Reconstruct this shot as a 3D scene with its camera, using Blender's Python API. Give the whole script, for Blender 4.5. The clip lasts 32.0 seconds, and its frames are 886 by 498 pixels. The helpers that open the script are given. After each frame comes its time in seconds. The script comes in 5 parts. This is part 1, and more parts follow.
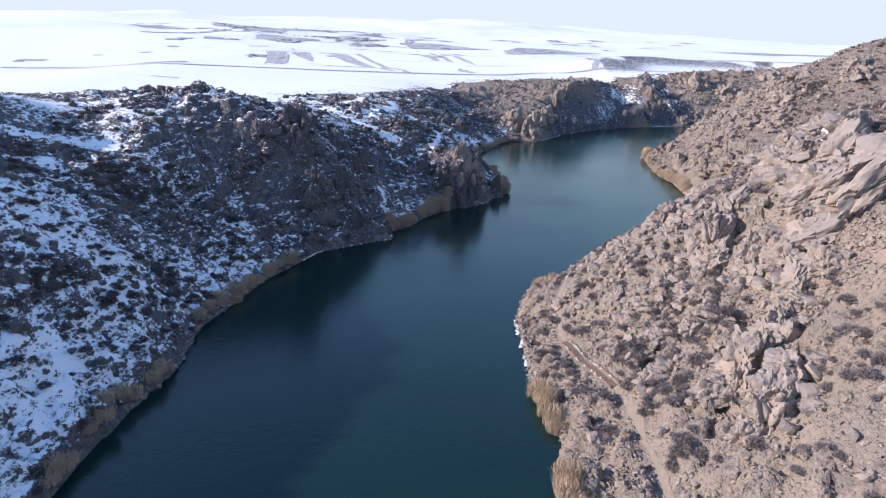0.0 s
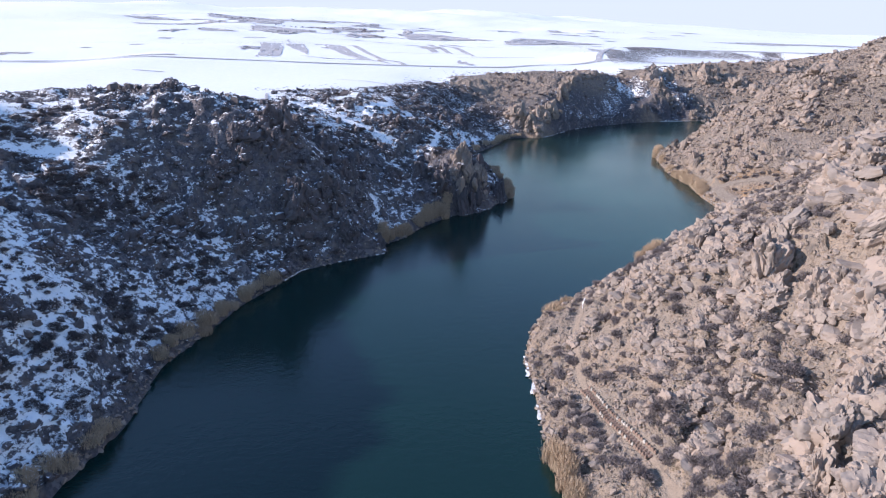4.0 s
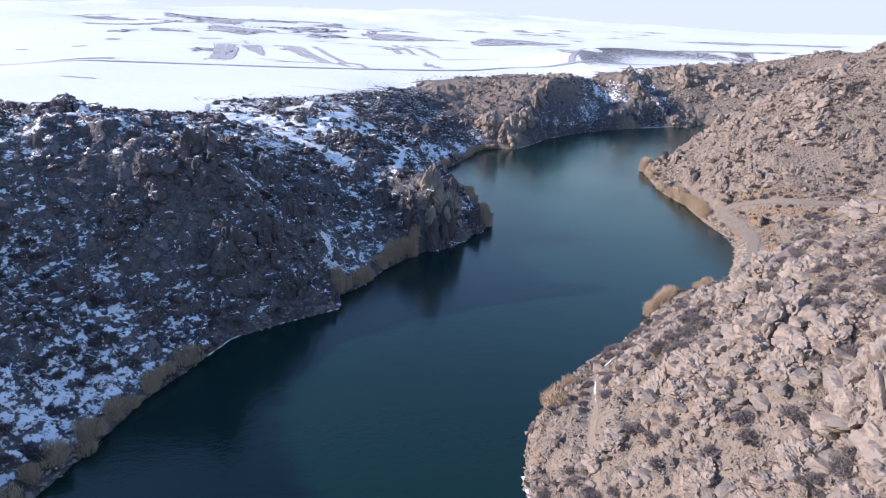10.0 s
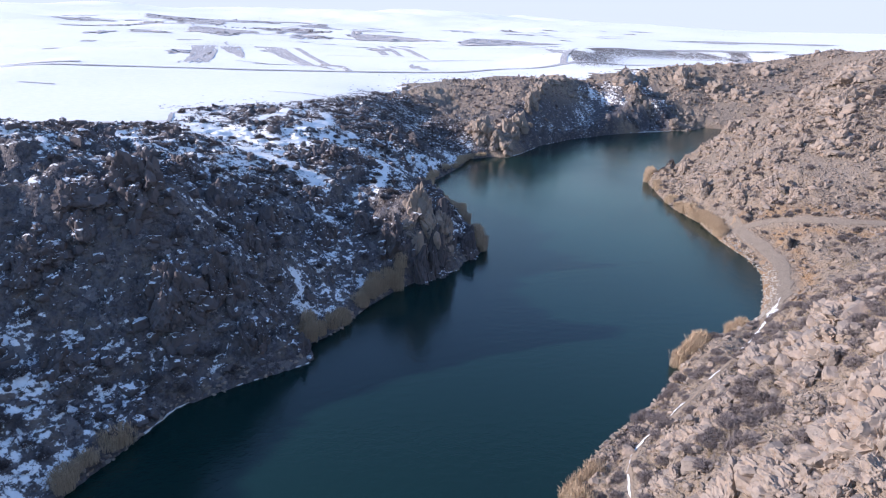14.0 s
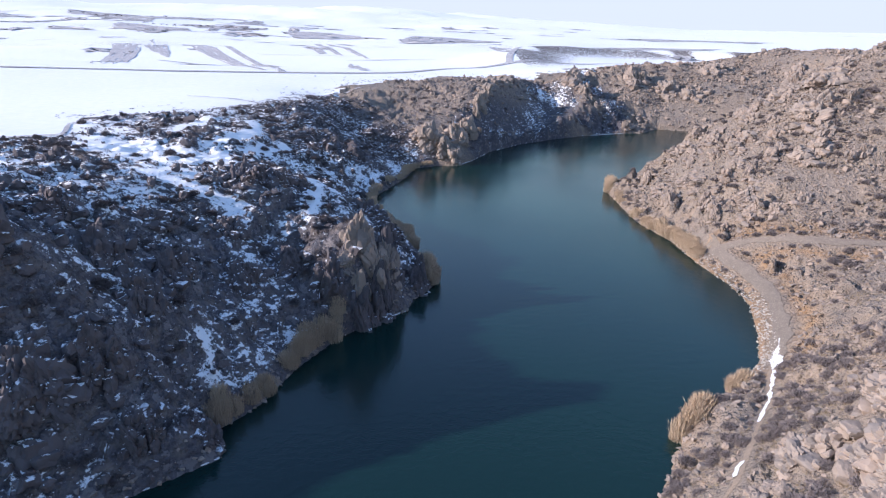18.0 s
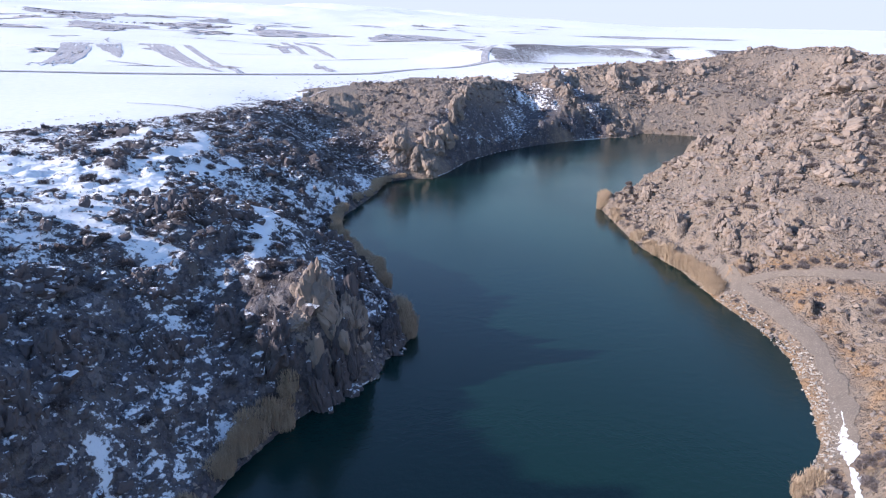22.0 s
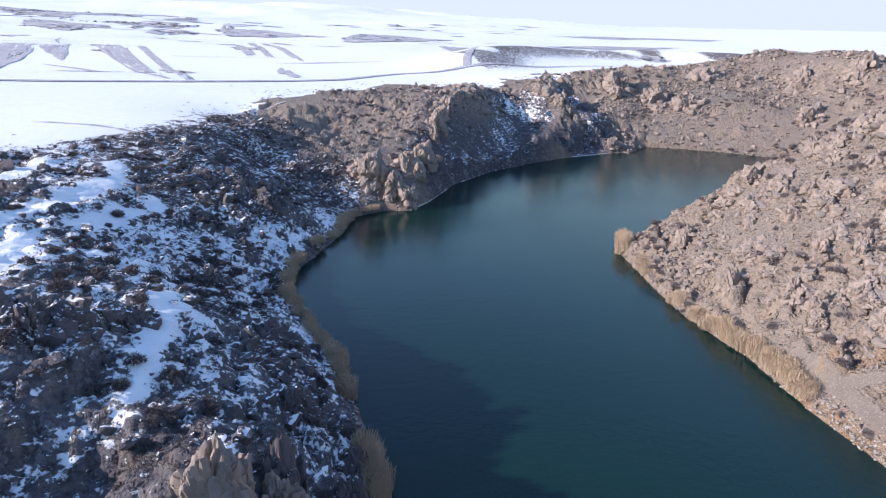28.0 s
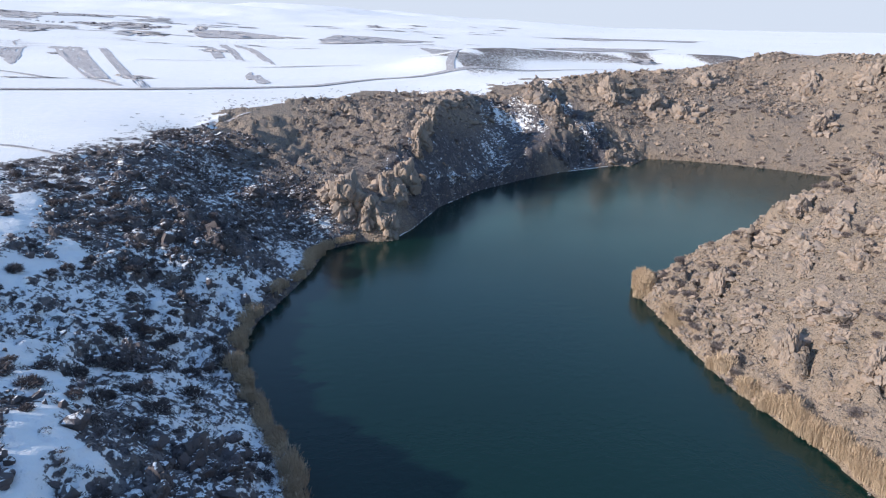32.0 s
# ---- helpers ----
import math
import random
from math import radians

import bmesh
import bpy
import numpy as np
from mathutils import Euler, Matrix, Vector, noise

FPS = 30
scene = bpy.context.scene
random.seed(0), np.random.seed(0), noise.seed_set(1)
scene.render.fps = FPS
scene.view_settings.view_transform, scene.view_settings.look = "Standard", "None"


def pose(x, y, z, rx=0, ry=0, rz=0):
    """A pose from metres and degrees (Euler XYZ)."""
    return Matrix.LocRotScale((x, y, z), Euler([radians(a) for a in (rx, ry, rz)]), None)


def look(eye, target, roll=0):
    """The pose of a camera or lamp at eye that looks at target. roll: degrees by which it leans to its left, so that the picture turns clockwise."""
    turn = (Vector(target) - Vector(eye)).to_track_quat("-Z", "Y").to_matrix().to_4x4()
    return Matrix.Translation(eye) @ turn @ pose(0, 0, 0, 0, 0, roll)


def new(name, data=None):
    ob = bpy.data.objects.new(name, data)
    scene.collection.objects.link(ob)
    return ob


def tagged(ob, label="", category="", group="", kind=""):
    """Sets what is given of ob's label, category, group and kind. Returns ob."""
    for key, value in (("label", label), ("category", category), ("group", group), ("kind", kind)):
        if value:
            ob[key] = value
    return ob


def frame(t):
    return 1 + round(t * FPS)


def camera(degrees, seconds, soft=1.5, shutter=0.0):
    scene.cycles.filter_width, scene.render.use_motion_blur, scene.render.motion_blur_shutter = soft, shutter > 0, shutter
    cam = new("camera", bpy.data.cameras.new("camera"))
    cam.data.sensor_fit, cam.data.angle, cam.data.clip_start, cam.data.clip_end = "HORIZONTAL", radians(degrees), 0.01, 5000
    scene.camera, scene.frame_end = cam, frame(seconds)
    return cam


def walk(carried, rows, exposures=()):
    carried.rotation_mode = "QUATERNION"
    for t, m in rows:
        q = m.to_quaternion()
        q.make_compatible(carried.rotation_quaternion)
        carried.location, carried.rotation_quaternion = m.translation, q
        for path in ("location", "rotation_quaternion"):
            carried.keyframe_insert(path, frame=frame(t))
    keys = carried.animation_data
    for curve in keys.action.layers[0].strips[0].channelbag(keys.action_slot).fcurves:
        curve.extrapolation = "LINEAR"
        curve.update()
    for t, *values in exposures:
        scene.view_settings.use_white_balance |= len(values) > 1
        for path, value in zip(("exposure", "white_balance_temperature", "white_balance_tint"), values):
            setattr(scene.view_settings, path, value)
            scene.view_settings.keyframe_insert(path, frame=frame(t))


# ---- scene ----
cam = camera(66.6, 32.0, soft=1.2)
METRES, EYE, TILT, LEAN, TURN = 166.0, 44.9, -17.63, -1.22, 0.0
ROWS = [
    (0.0, 0.0, 0.0, 0.0, 0.0, 0.0, -0.0),
    (0.5, 0.0002, 0.0104, 0.0037, 0.01, -0.16, 0.01),
    (1.0, 0.0003, 0.0201, 0.007, 0.01, -0.27, 0.03),
    (1.5, 0.0004, 0.0309, 0.0106, 0.01, -0.36, 0.04),
    (2.0, 0.0005, 0.042, 0.0144, 0.01, -0.45, 0.06),
    (2.5, 0.0007, 0.0537, 0.0182, 0.01, -0.55, 0.08),
    (3.0, 0.0008, 0.0656, 0.0221, 0.0, -0.62, 0.11),
    (3.5, 0.001, 0.0778, 0.0259, -0.01, -0.68, 0.14),
    (5.5, 0.0017, 0.1283, 0.042, -0.12, -0.83, 0.22),
    (6.0, 0.0019, 0.1413, 0.046, -0.14, -0.83, 0.24),
    (6.5, 0.0019, 0.1543, 0.0503, -0.16, -0.85, 0.29),
    (7.0, 0.002, 0.168, 0.0554, -0.19, -0.85, 0.35),
    (7.5, 0.002, 0.18, 0.0604, -0.21, -0.84, 0.36),
    (8.0, 0.0021, 0.193, 0.0652, -0.25, -0.83, 0.38),
    (8.5, 0.0024, 0.2071, 0.0697, -0.33, -0.81, 0.41),
    (9.0, 0.0026, 0.2195, 0.0735, -0.91, -0.81, 0.58),
    (9.5, 0.0028, 0.2336, 0.0781, -2.08, -0.82, 0.88),
    (10.0, 0.0029, 0.246, 0.082, -2.73, -0.8, 1.07),
    (10.5, 0.003, 0.2592, 0.0862, -3.04, -0.78, 1.16),
    (11.0, 0.0035, 0.2725, 0.0903, -3.08, -0.75, 1.19),
    (11.5, 0.0039, 0.2858, 0.0942, -3.1, -0.74, 1.25),
    (12.0, 0.0045, 0.2992, 0.0984, -3.12, -0.73, 1.33),
    (12.5, 0.0051, 0.3126, 0.1026, -3.14, -0.74, 1.37),
    (13.0, 0.0059, 0.3261, 0.1068, -3.17, -0.75, 1.43),
    (13.5, 0.0067, 0.3399, 0.1112, -3.38, -0.78, 1.53),
    (14.0, 0.0078, 0.354, 0.1157, -3.71, -0.82, 1.61),
    (14.5, 0.0088, 0.3683, 0.1203, -4.39, -0.88, 1.77),
    (16.5, 0.0133, 0.4273, 0.1391, -6.81, -1.12, 2.41),
    (17.0, 0.0146, 0.4422, 0.1438, -7.33, -1.14, 2.58),
    (17.5, 0.016, 0.4569, 0.1486, -7.76, -1.16, 2.73),
    (18.0, 0.0176, 0.4719, 0.1534, -8.33, -1.21, 2.92),
    (18.5, 0.0191, 0.4871, 0.1583, -8.89, -1.26, 3.09),
    (19.0, 0.0211, 0.5027, 0.1631, -8.94, -1.29, 3.16),
    (19.5, 0.0231, 0.5186, 0.1683, -9.0, -1.33, 3.23),
    (20.0, 0.0255, 0.5348, 0.1734, -9.14, -1.36, 3.31),
    (20.5, 0.0278, 0.5513, 0.1786, -9.39, -1.39, 3.38),
    (21.0, 0.0305, 0.5679, 0.1838, -9.78, -1.42, 3.47),
    (21.5, 0.0331, 0.5846, 0.1889, -10.4, -1.5, 3.63),
    (22.0, 0.0355, 0.6015, 0.1942, -10.61, -1.54, 3.69),
    (22.5, 0.0385, 0.6186, 0.1993, -10.66, -1.56, 3.71),
    (23.0, 0.0414, 0.6358, 0.2046, -10.7, -1.59, 3.72),
    (23.5, 0.0443, 0.6519, 0.2095, -10.74, -1.61, 3.74),
    (24.0, 0.0476, 0.6703, 0.2154, -10.8, -1.64, 3.75),
    (24.5, 0.0508, 0.6876, 0.2208, -10.85, -1.65, 3.77),
    (25.0, 0.0539, 0.705, 0.2263, -10.9, -1.67, 3.77),
    (25.5, 0.0571, 0.7224, 0.2319, -10.97, -1.66, 3.78),
    (27.5, 0.0698, 0.7903, 0.254, -12.18, -1.7, 4.04),
    (28.0, 0.0735, 0.8087, 0.2599, -12.48, -1.7, 4.11),
    (28.5, 0.0768, 0.8261, 0.2653, -12.8, -1.7, 4.18),
    (29.0, 0.08, 0.8422, 0.2704, -13.09, -1.71, 4.24),
    (29.5, 0.0837, 0.8608, 0.276, -13.38, -1.71, 4.31),
    (30.0, 0.0872, 0.878, 0.2815, -13.63, -1.72, 4.36),
    (30.5, 0.0906, 0.8942, 0.2865, -13.77, -1.72, 4.4),
    (31.0, 0.0942, 0.9115, 0.2919, -13.87, -1.72, 4.44),
    (31.5, 0.098, 0.9288, 0.2974, -13.94, -1.71, 4.47),
    (32.0, 0.1016, 0.9448, 0.3028, -14.05, -1.75, 4.54),
]
walk(cam, [(t, pose(0, 0, EYE, TILT, LEAN, TURN) @ pose(METRES * x, METRES * y, METRES * z, 90 + pitch, roll, yaw)) for t, x, y, z, yaw, pitch, roll in ROWS],
     [(0, 1.08, 6000, 17), (30.8, 1.08, 6000, 16), (32, 0.88, 6300, 10)])

# ---- world, sun, exposure ----
SUN_TO = Vector((-0.905, -0.075, 0.395)).normalized()   # from the ground towards the sun
world = bpy.data.worlds.new("winter_sky")
scene.world = world
world.use_nodes = True
wn = world.node_tree
sky = wn.nodes.new("ShaderNodeTexSky")
sky.sky_type = 'NISHITA'
sky.sun_disc = False
sky.sun_elevation = math.asin(SUN_TO.z)
sky.sun_rotation = math.atan2(SUN_TO.x, SUN_TO.y)
sky.altitude = 1200
sky.air_density, sky.dust_density, sky.ozone_density = 1.0, 0.15, 2.0
haze = wn.nodes.new("ShaderNodeVectorMath")     # winter haze evens out the bright band over the horizon
haze.operation = 'MINIMUM'
haze.inputs[1].default_value = (2.5, 2.75, 3.18)
wn.links.new(sky.outputs[0], haze.inputs[0])
wn.links.new(haze.outputs[0], wn.nodes["Background"].inputs[0])
wn.nodes["Background"].inputs[1].default_value = 0.15
sun_data = bpy.data.lights.new("sun", "SUN")
sun_data.energy, sun_data.angle, sun_data.color = 2.95, radians(1.2), (1.0, 0.875, 0.765)
sun = new("sun", sun_data)
sun.matrix_world = look(SUN_TO * 300, (0, 0, 0))

# ---- materials ----
def material(name, rough=0.85):
    m = bpy.data.materials.new(name)
    m.use_nodes = True
    b = m.node_tree.nodes["Principled BSDF"]
    b.inputs["Roughness"].default_value = rough
    b.inputs["Specular IOR Level"].default_value = 0.25
    return m, m.node_tree.nodes, m.node_tree.links, b


def noise_node(n, l, scale, detail=4.0, rough=0.55, vec=None, lo=0.3, hi=0.7):
    """Noise stretched to fill 0..1."""
    t = n.new("ShaderNodeTexNoise")
    t.inputs["Scale"].default_value, t.inputs["Detail"].default_value, t.inputs["Roughness"].default_value = scale, detail, rough
    if vec is not None:
        l.new(vec, t.inputs["Vector"])
    r = n.new("ShaderNodeMapRange")
    r.inputs["From Min"].default_value, r.inputs["From Max"].default_value = lo, hi
    l.new(t.outputs["Fac"], r.inputs["Value"])
    return r.outputs["Result"]


def mix_node(n, l, fac, a, b):
    m = n.new("ShaderNodeMix")
    m.data_type = 'RGBA'
    if isinstance(fac, float):
        m.inputs[0].default_value = fac
    else:
        l.new(fac, m.inputs[0])
    for k, v in ((6, a), (7, b)):
        if isinstance(v, tuple):
            m.inputs[k].default_value = (*v, 1)
        else:
            l.new(v, m.inputs[k])
    return m.outputs[2]


def math_node(n, l, op, a, b=0.0, clamp=False):
    m = n.new("ShaderNodeMath")
    m.operation, m.use_clamp = op, clamp
    for k, v in enumerate((a, b)):
        if isinstance(v, (int, float)):
            m.inputs[k].default_value = v
        else:
            l.new(v, m.inputs[k])
    return m.outputs[0]


def bump_node(n, l, b, height, strength, dist):
    k = n.new("ShaderNodeBump")
    k.inputs["Strength"].default_value, k.inputs["Distance"].default_value = strength, dist
    l.new(height, k.inputs["Height"])
    l.new(k.outputs[0], b.inputs["Normal"])


def object_vec(n):
    return n.new("ShaderNodeTexCoord").outputs["Object"]


def make_ground():
    """Stony soil with dry grass, dark shade-tinted heath on the shady bank, ochre cuttings, and snow where it lies."""
    m, n, l, b = material("stony_ground_with_snow", 0.95)
    vec = object_vec(n)
    at = n.new("ShaderNodeAttribute")
    at.attribute_name = "cover"
    sep = n.new("ShaderNodeSeparateColor")
    l.new(at.outputs["Color"], sep.inputs[0])
    snow, heath, ochre = sep.outputs[0], sep.outputs[1], sep.outputs[2]
    broad, mid, fine, grit = (noise_node(n, l, s, d, 0.6, vec) for s, d in ((0.06, 4.0), (0.45, 5.0), (1.9, 6.0), (6.0, 4.0)))
    soil = mix_node(n, l, broad, (0.245, 0.202, 0.168), (0.305, 0.245, 0.196))
    soil = mix_node(n, l, mid, soil, (0.212, 0.181, 0.159))
    soil = mix_node(n, l, math_node(n, l, 'MULTIPLY', fine, 0.6), soil, (0.4, 0.335, 0.285))
    soil = mix_node(n, l, math_node(n, l, 'MULTIPLY', noise_node(n, l, 0.16, 4.0, 0.6, vec, 0.45, 0.7), 0.45), soil, (0.36, 0.285, 0.205))
    soil = mix_node(n, l, math_node(n, l, 'GREATER_THAN', grit, 0.72), soil, (0.15, 0.125, 0.105))
    relief = []
    for scale, share in ((1.7, 0.62), (4.2, 0.5)):
        cell = n.new("ShaderNodeTexVoronoi")      # gravel and stones bedded in the soil
        cell.inputs["Scale"].default_value = scale
        l.new(vec, cell.inputs["Vector"])
        tone = n.new("ShaderNodeSeparateColor")
        l.new(cell.outputs["Color"], tone.inputs[0])
        pale = mix_node(n, l, tone.outputs[1], (0.2, 0.17, 0.145), (0.5, 0.405, 0.32))
        rim = math_node(n, l, 'MULTIPLY', math_node(n, l, 'SUBTRACT', 0.55, cell.outputs["Distance"]), 4.0, True)
        shown = math_node(n, l, 'MULTIPLY', math_node(n, l, 'GREATER_THAN', tone.outputs[0], 1.0 - share), rim)
        soil = mix_node(n, l, math_node(n, l, 'MULTIPLY', shown, 0.65), soil, pale)
        relief.append(math_node(n, l, 'MULTIPLY', shown, math_node(n, l, 'MULTIPLY', tone.outputs[2], 2.4 / scale)))
    stone = mix_node(n, l, noise_node(n, l, 0.22, 4.0, 0.6, vec), (0.31, 0.255, 0.205), (0.43, 0.33, 0.25))
    stone = mix_node(n, l, math_node(n, l, 'MULTIPLY', fine, 0.5), stone, (0.27, 0.235, 0.205))
    stone = mix_node(n, l, math_node(n, l, 'MULTIPLY', math_node(n, l, 'GREATER_THAN', mid, 0.74), 0.6), stone, (0.17, 0.145, 0.125))
    soil = mix_node(n, l, at.outputs["Alpha"], soil, stone)
    # heath tone pushed bluish, so part of the shade sits in its colour
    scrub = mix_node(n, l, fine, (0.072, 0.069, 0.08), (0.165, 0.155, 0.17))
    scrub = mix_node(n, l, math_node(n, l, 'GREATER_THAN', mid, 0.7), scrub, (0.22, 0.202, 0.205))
    col = mix_node(n, l, math_node(n, l, 'MULTIPLY', ochre, mid, True), soil, (0.42, 0.25, 0.12))
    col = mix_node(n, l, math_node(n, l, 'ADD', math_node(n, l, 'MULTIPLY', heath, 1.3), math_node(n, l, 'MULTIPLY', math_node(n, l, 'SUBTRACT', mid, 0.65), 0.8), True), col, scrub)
    banded = n.new("ShaderNodeVectorMath")      # snow keeps to ledges along the slope
    banded.operation = 'MULTIPLY'
    banded.inputs[1].default_value = (1.0, 1.0, 2.2)
    l.new(vec, banded.inputs[0])
    patch = math_node(n, l, 'ADD', math_node(n, l, 'MULTIPLY', noise_node(n, l, 0.6, 5.0, 0.66, banded.outputs[0]), 0.62), math_node(n, l, 'MULTIPLY', fine, 0.38))
    lies = math_node(n, l, 'ADD', math_node(n, l, 'MULTIPLY', math_node(n, l, 'SUBTRACT', snow, patch), 9.0), 0.5, True)
    white = mix_node(n, l, mid, (0.83, 0.85, 0.88), (0.9, 0.9, 0.9))
    col = mix_node(n, l, lies, col, white)
    l.new(col, b.inputs["Base Color"])
    h = math_node(n, l, 'ADD', math_node(n, l, 'MULTIPLY', fine, 0.6), math_node(n, l, 'MULTIPLY', grit, 0.25))
    h = math_node(n, l, 'ADD', h, math_node(n, l, 'ADD', relief[0], relief[1]))
    h = math_node(n, l, 'MULTIPLY', h, math_node(n, l, 'SUBTRACT', 1.0, math_node(n, l, 'MULTIPLY', lies, 0.85)))
    h = math_node(n, l, 'ADD', h, math_node(n, l, 'MULTIPLY', lies, 0.35))
    bump_node(n, l, b, h, 0.9, 0.35)
    return m


def make_rock(name, shaded_snowy):
    """Weathered granite, buff to pinkish grey, lichen-stained; its second version has shade darkened into the colour
    and snow on its flat tops.
    """
    m, n, l, b = material(name, 0.9)
    vec = object_vec(n)
    isl = n.new("ShaderNodeNewGeometry")
    inf = n.new("ShaderNodeObjectInfo")
    rnd = math_node(n, l, 'FRACT', math_node(n, l, 'ADD', isl.outputs["Random Per Island"], inf.outputs["Random"]))
    shift = n.new("ShaderNodeVectorMath")
    shift.operation = 'MULTIPLY_ADD'
    shift.inputs[1].default_value = (1, 1, 1)
    l.new(vec, shift.inputs[0])
    l.new(inf.outputs["Location"], shift.inputs[2])
    v = shift.outputs[0]
    big, mid, fine = (noise_node(n, l, s, d, 0.62, v) for s, d in ((0.35, 3.0), (1.4, 5.0), (7.0, 4.0)))
    ramp = n.new("ShaderNodeValToRGB")
    ramp.color_ramp.elements[0].color = (0.2, 0.175, 0.162, 1)
    ramp.color_ramp.elements[1].color = (0.38, 0.305, 0.255, 1)
    for p, c in ((0.35, (0.3, 0.248, 0.21, 1)), (0.7, (0.37, 0.28, 0.22, 1))):
        e = ramp.color_ramp.elements.new(p)
        e.color = c
    l.new(rnd, ramp.inputs[0])
    col = mix_node(n, l, math_node(n, l, 'MULTIPLY', big, 0.55), ramp.outputs[0], (0.32, 0.273, 0.235))
    col = mix_node(n, l, math_node(n, l, 'MULTIPLY', math_node(n, l, 'GREATER_THAN', mid, 0.7), 0.55), col, (0.15, 0.13, 0.115))
    col = mix_node(n, l, math_node(n, l, 'MULTIPLY', fine, 0.3), col, (0.42, 0.353, 0.305))
    if shaded_snowy:
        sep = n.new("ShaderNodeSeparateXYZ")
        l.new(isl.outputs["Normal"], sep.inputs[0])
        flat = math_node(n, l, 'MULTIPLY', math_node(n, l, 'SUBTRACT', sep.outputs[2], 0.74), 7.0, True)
        # shade of the bank put into the colour: granite tinted dark and bluish
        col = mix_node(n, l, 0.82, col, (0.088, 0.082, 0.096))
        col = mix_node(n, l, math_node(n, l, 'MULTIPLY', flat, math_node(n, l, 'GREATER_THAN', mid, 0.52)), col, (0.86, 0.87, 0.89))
    l.new(col, b.inputs["Base Color"])
    bump_node(n, l, b, math_node(n, l, 'ADD', math_node(n, l, 'MULTIPLY', mid, 0.7), math_node(n, l, 'MULTIPLY', fine, 0.3)), 0.7, 0.18)
    return m


def make_stalk(name, low, high, rough=0.9):
    """Dry plant matter that varies from plant to plant and blade to blade."""
    m, n, l, b = material(name, rough)
    isl = n.new("ShaderNodeNewGeometry")
    inf = n.new("ShaderNodeObjectInfo")
    k = math_node(n, l, 'ADD', math_node(n, l, 'MULTIPLY', isl.outputs["Random Per Island"], 0.6), math_node(n, l, 'MULTIPLY', inf.outputs["Random"], 0.4))
    col = mix_node(n, l, k, low, high)
    l.new(mix_node(n, l, math_node(n, l, 'MULTIPLY', noise_node(n, l, 1.3, 3.0, 0.5, object_vec(n)), 0.3), col, tuple(c * 0.6 for c in low)), b.inputs["Base Color"])
    return m


def make_water():
    m, n, l, b = material("lake_water", 0.09)
    vec = object_vec(n)
    col = mix_node(n, l, noise_node(n, l, 0.012, 3.0, 0.5, vec), (0.005, 0.028, 0.0235), (0.004, 0.02, 0.0195))
    l.new(col, b.inputs["Base Color"])
    b.inputs["IOR"].default_value = 1.33
    b.inputs["Specular IOR Level"].default_value = 0.5
    l.new(math_node(n, l, 'ADD', math_node(n, l, 'MULTIPLY', noise_node(n, l, 0.03, 3.0, 0.6, vec), 0.12), 0.1), b.inputs["Roughness"])
    bump_node(n, l, b, math_node(n, l, 'ADD', noise_node(n, l, 0.8, 3.0, 0.6, vec), math_node(n, l, 'MULTIPLY', noise_node(n, l, 3.5, 2.0, 0.5, vec), 0.3)), 0.25, 0.06)
    return m


def make_dirt(name, a, c, speck, scale=0.7):
    m, n, l, b = material(name, 0.95)
    vec = object_vec(n)
    mid, fine = noise_node(n, l, scale, 5.0, 0.6, vec), noise_node(n, l, scale * 7, 4.0, 0.6, vec)
    col = mix_node(n, l, mid, a, c)
    col = mix_node(n, l, math_node(n, l, 'MULTIPLY', math_node(n, l, 'GREATER_THAN', fine, 0.68), 0.7), col, speck)
    l.new(col, b.inputs["Base Color"])
    bump_node(n, l, b, fine, 0.6, 0.08)
    return m


def make_snow(name):
    m, n, l, b = material(name, 0.7)
    vec = object_vec(n)
    mid = noise_node(n, l, 0.8, 5.0, 0.6, vec)
    l.new(mix_node(n, l, mid, (0.78, 0.79, 0.82), (0.9, 0.9, 0.91)), b.inputs["Base Color"])
    bump_node(n, l, b, mid, 0.4, 0.1)
    return m


GROUND = make_ground()
ROCK, ROCK_SHADED_SNOWY = make_rock("granite", False), make_rock("granite_shade_tinted_with_snow", True)
WATER = make_water()
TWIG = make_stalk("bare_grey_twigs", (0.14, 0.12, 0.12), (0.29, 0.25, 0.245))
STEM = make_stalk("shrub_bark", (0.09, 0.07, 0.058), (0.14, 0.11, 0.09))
DARK_TWIG = make_stalk("dark_bare_twigs", (0.08, 0.07, 0.074), (0.175, 0.15, 0.152))
GRASS = make_stalk("dry_grass", (0.27, 0.21, 0.14), (0.42, 0.34, 0.23))
REED = make_stalk("dry_reed_stalks", (0.41, 0.315, 0.225), (0.66, 0.525, 0.385))
PLUME = make_stalk("reed_plumes", (0.46, 0.345, 0.24), (0.64, 0.5, 0.36))
DIRT = make_dirt("packed_dirt_track", (0.26, 0.215, 0.175), (0.21, 0.172, 0.14), (0.38, 0.32, 0.26))
PATH_DIRT = make_dirt("trodden_footpath", (0.3, 0.235, 0.18), (0.36, 0.285, 0.22), (0.2, 0.16, 0.13), 1.2)
RED_STONE = make_dirt("reddish_paving_stone", (0.29, 0.195, 0.15), (0.36, 0.26, 0.2), (0.2, 0.14, 0.11), 1.5)
PALE_STONE = make_dirt("pale_broken_stone", (0.46, 0.41, 0.355), (0.6, 0.55, 0.49), (0.34, 0.295, 0.25), 1.5)
# snow-specked soil, its tones paled to carry the haze of distance
HAZED_SOIL = make_dirt("haze_paled_soil", (0.36, 0.335, 0.345), (0.5, 0.475, 0.475), (0.84, 0.84, 0.86), 0.1)
SNOW = make_snow("old_snow")
ICE = make_snow("shore_ice")

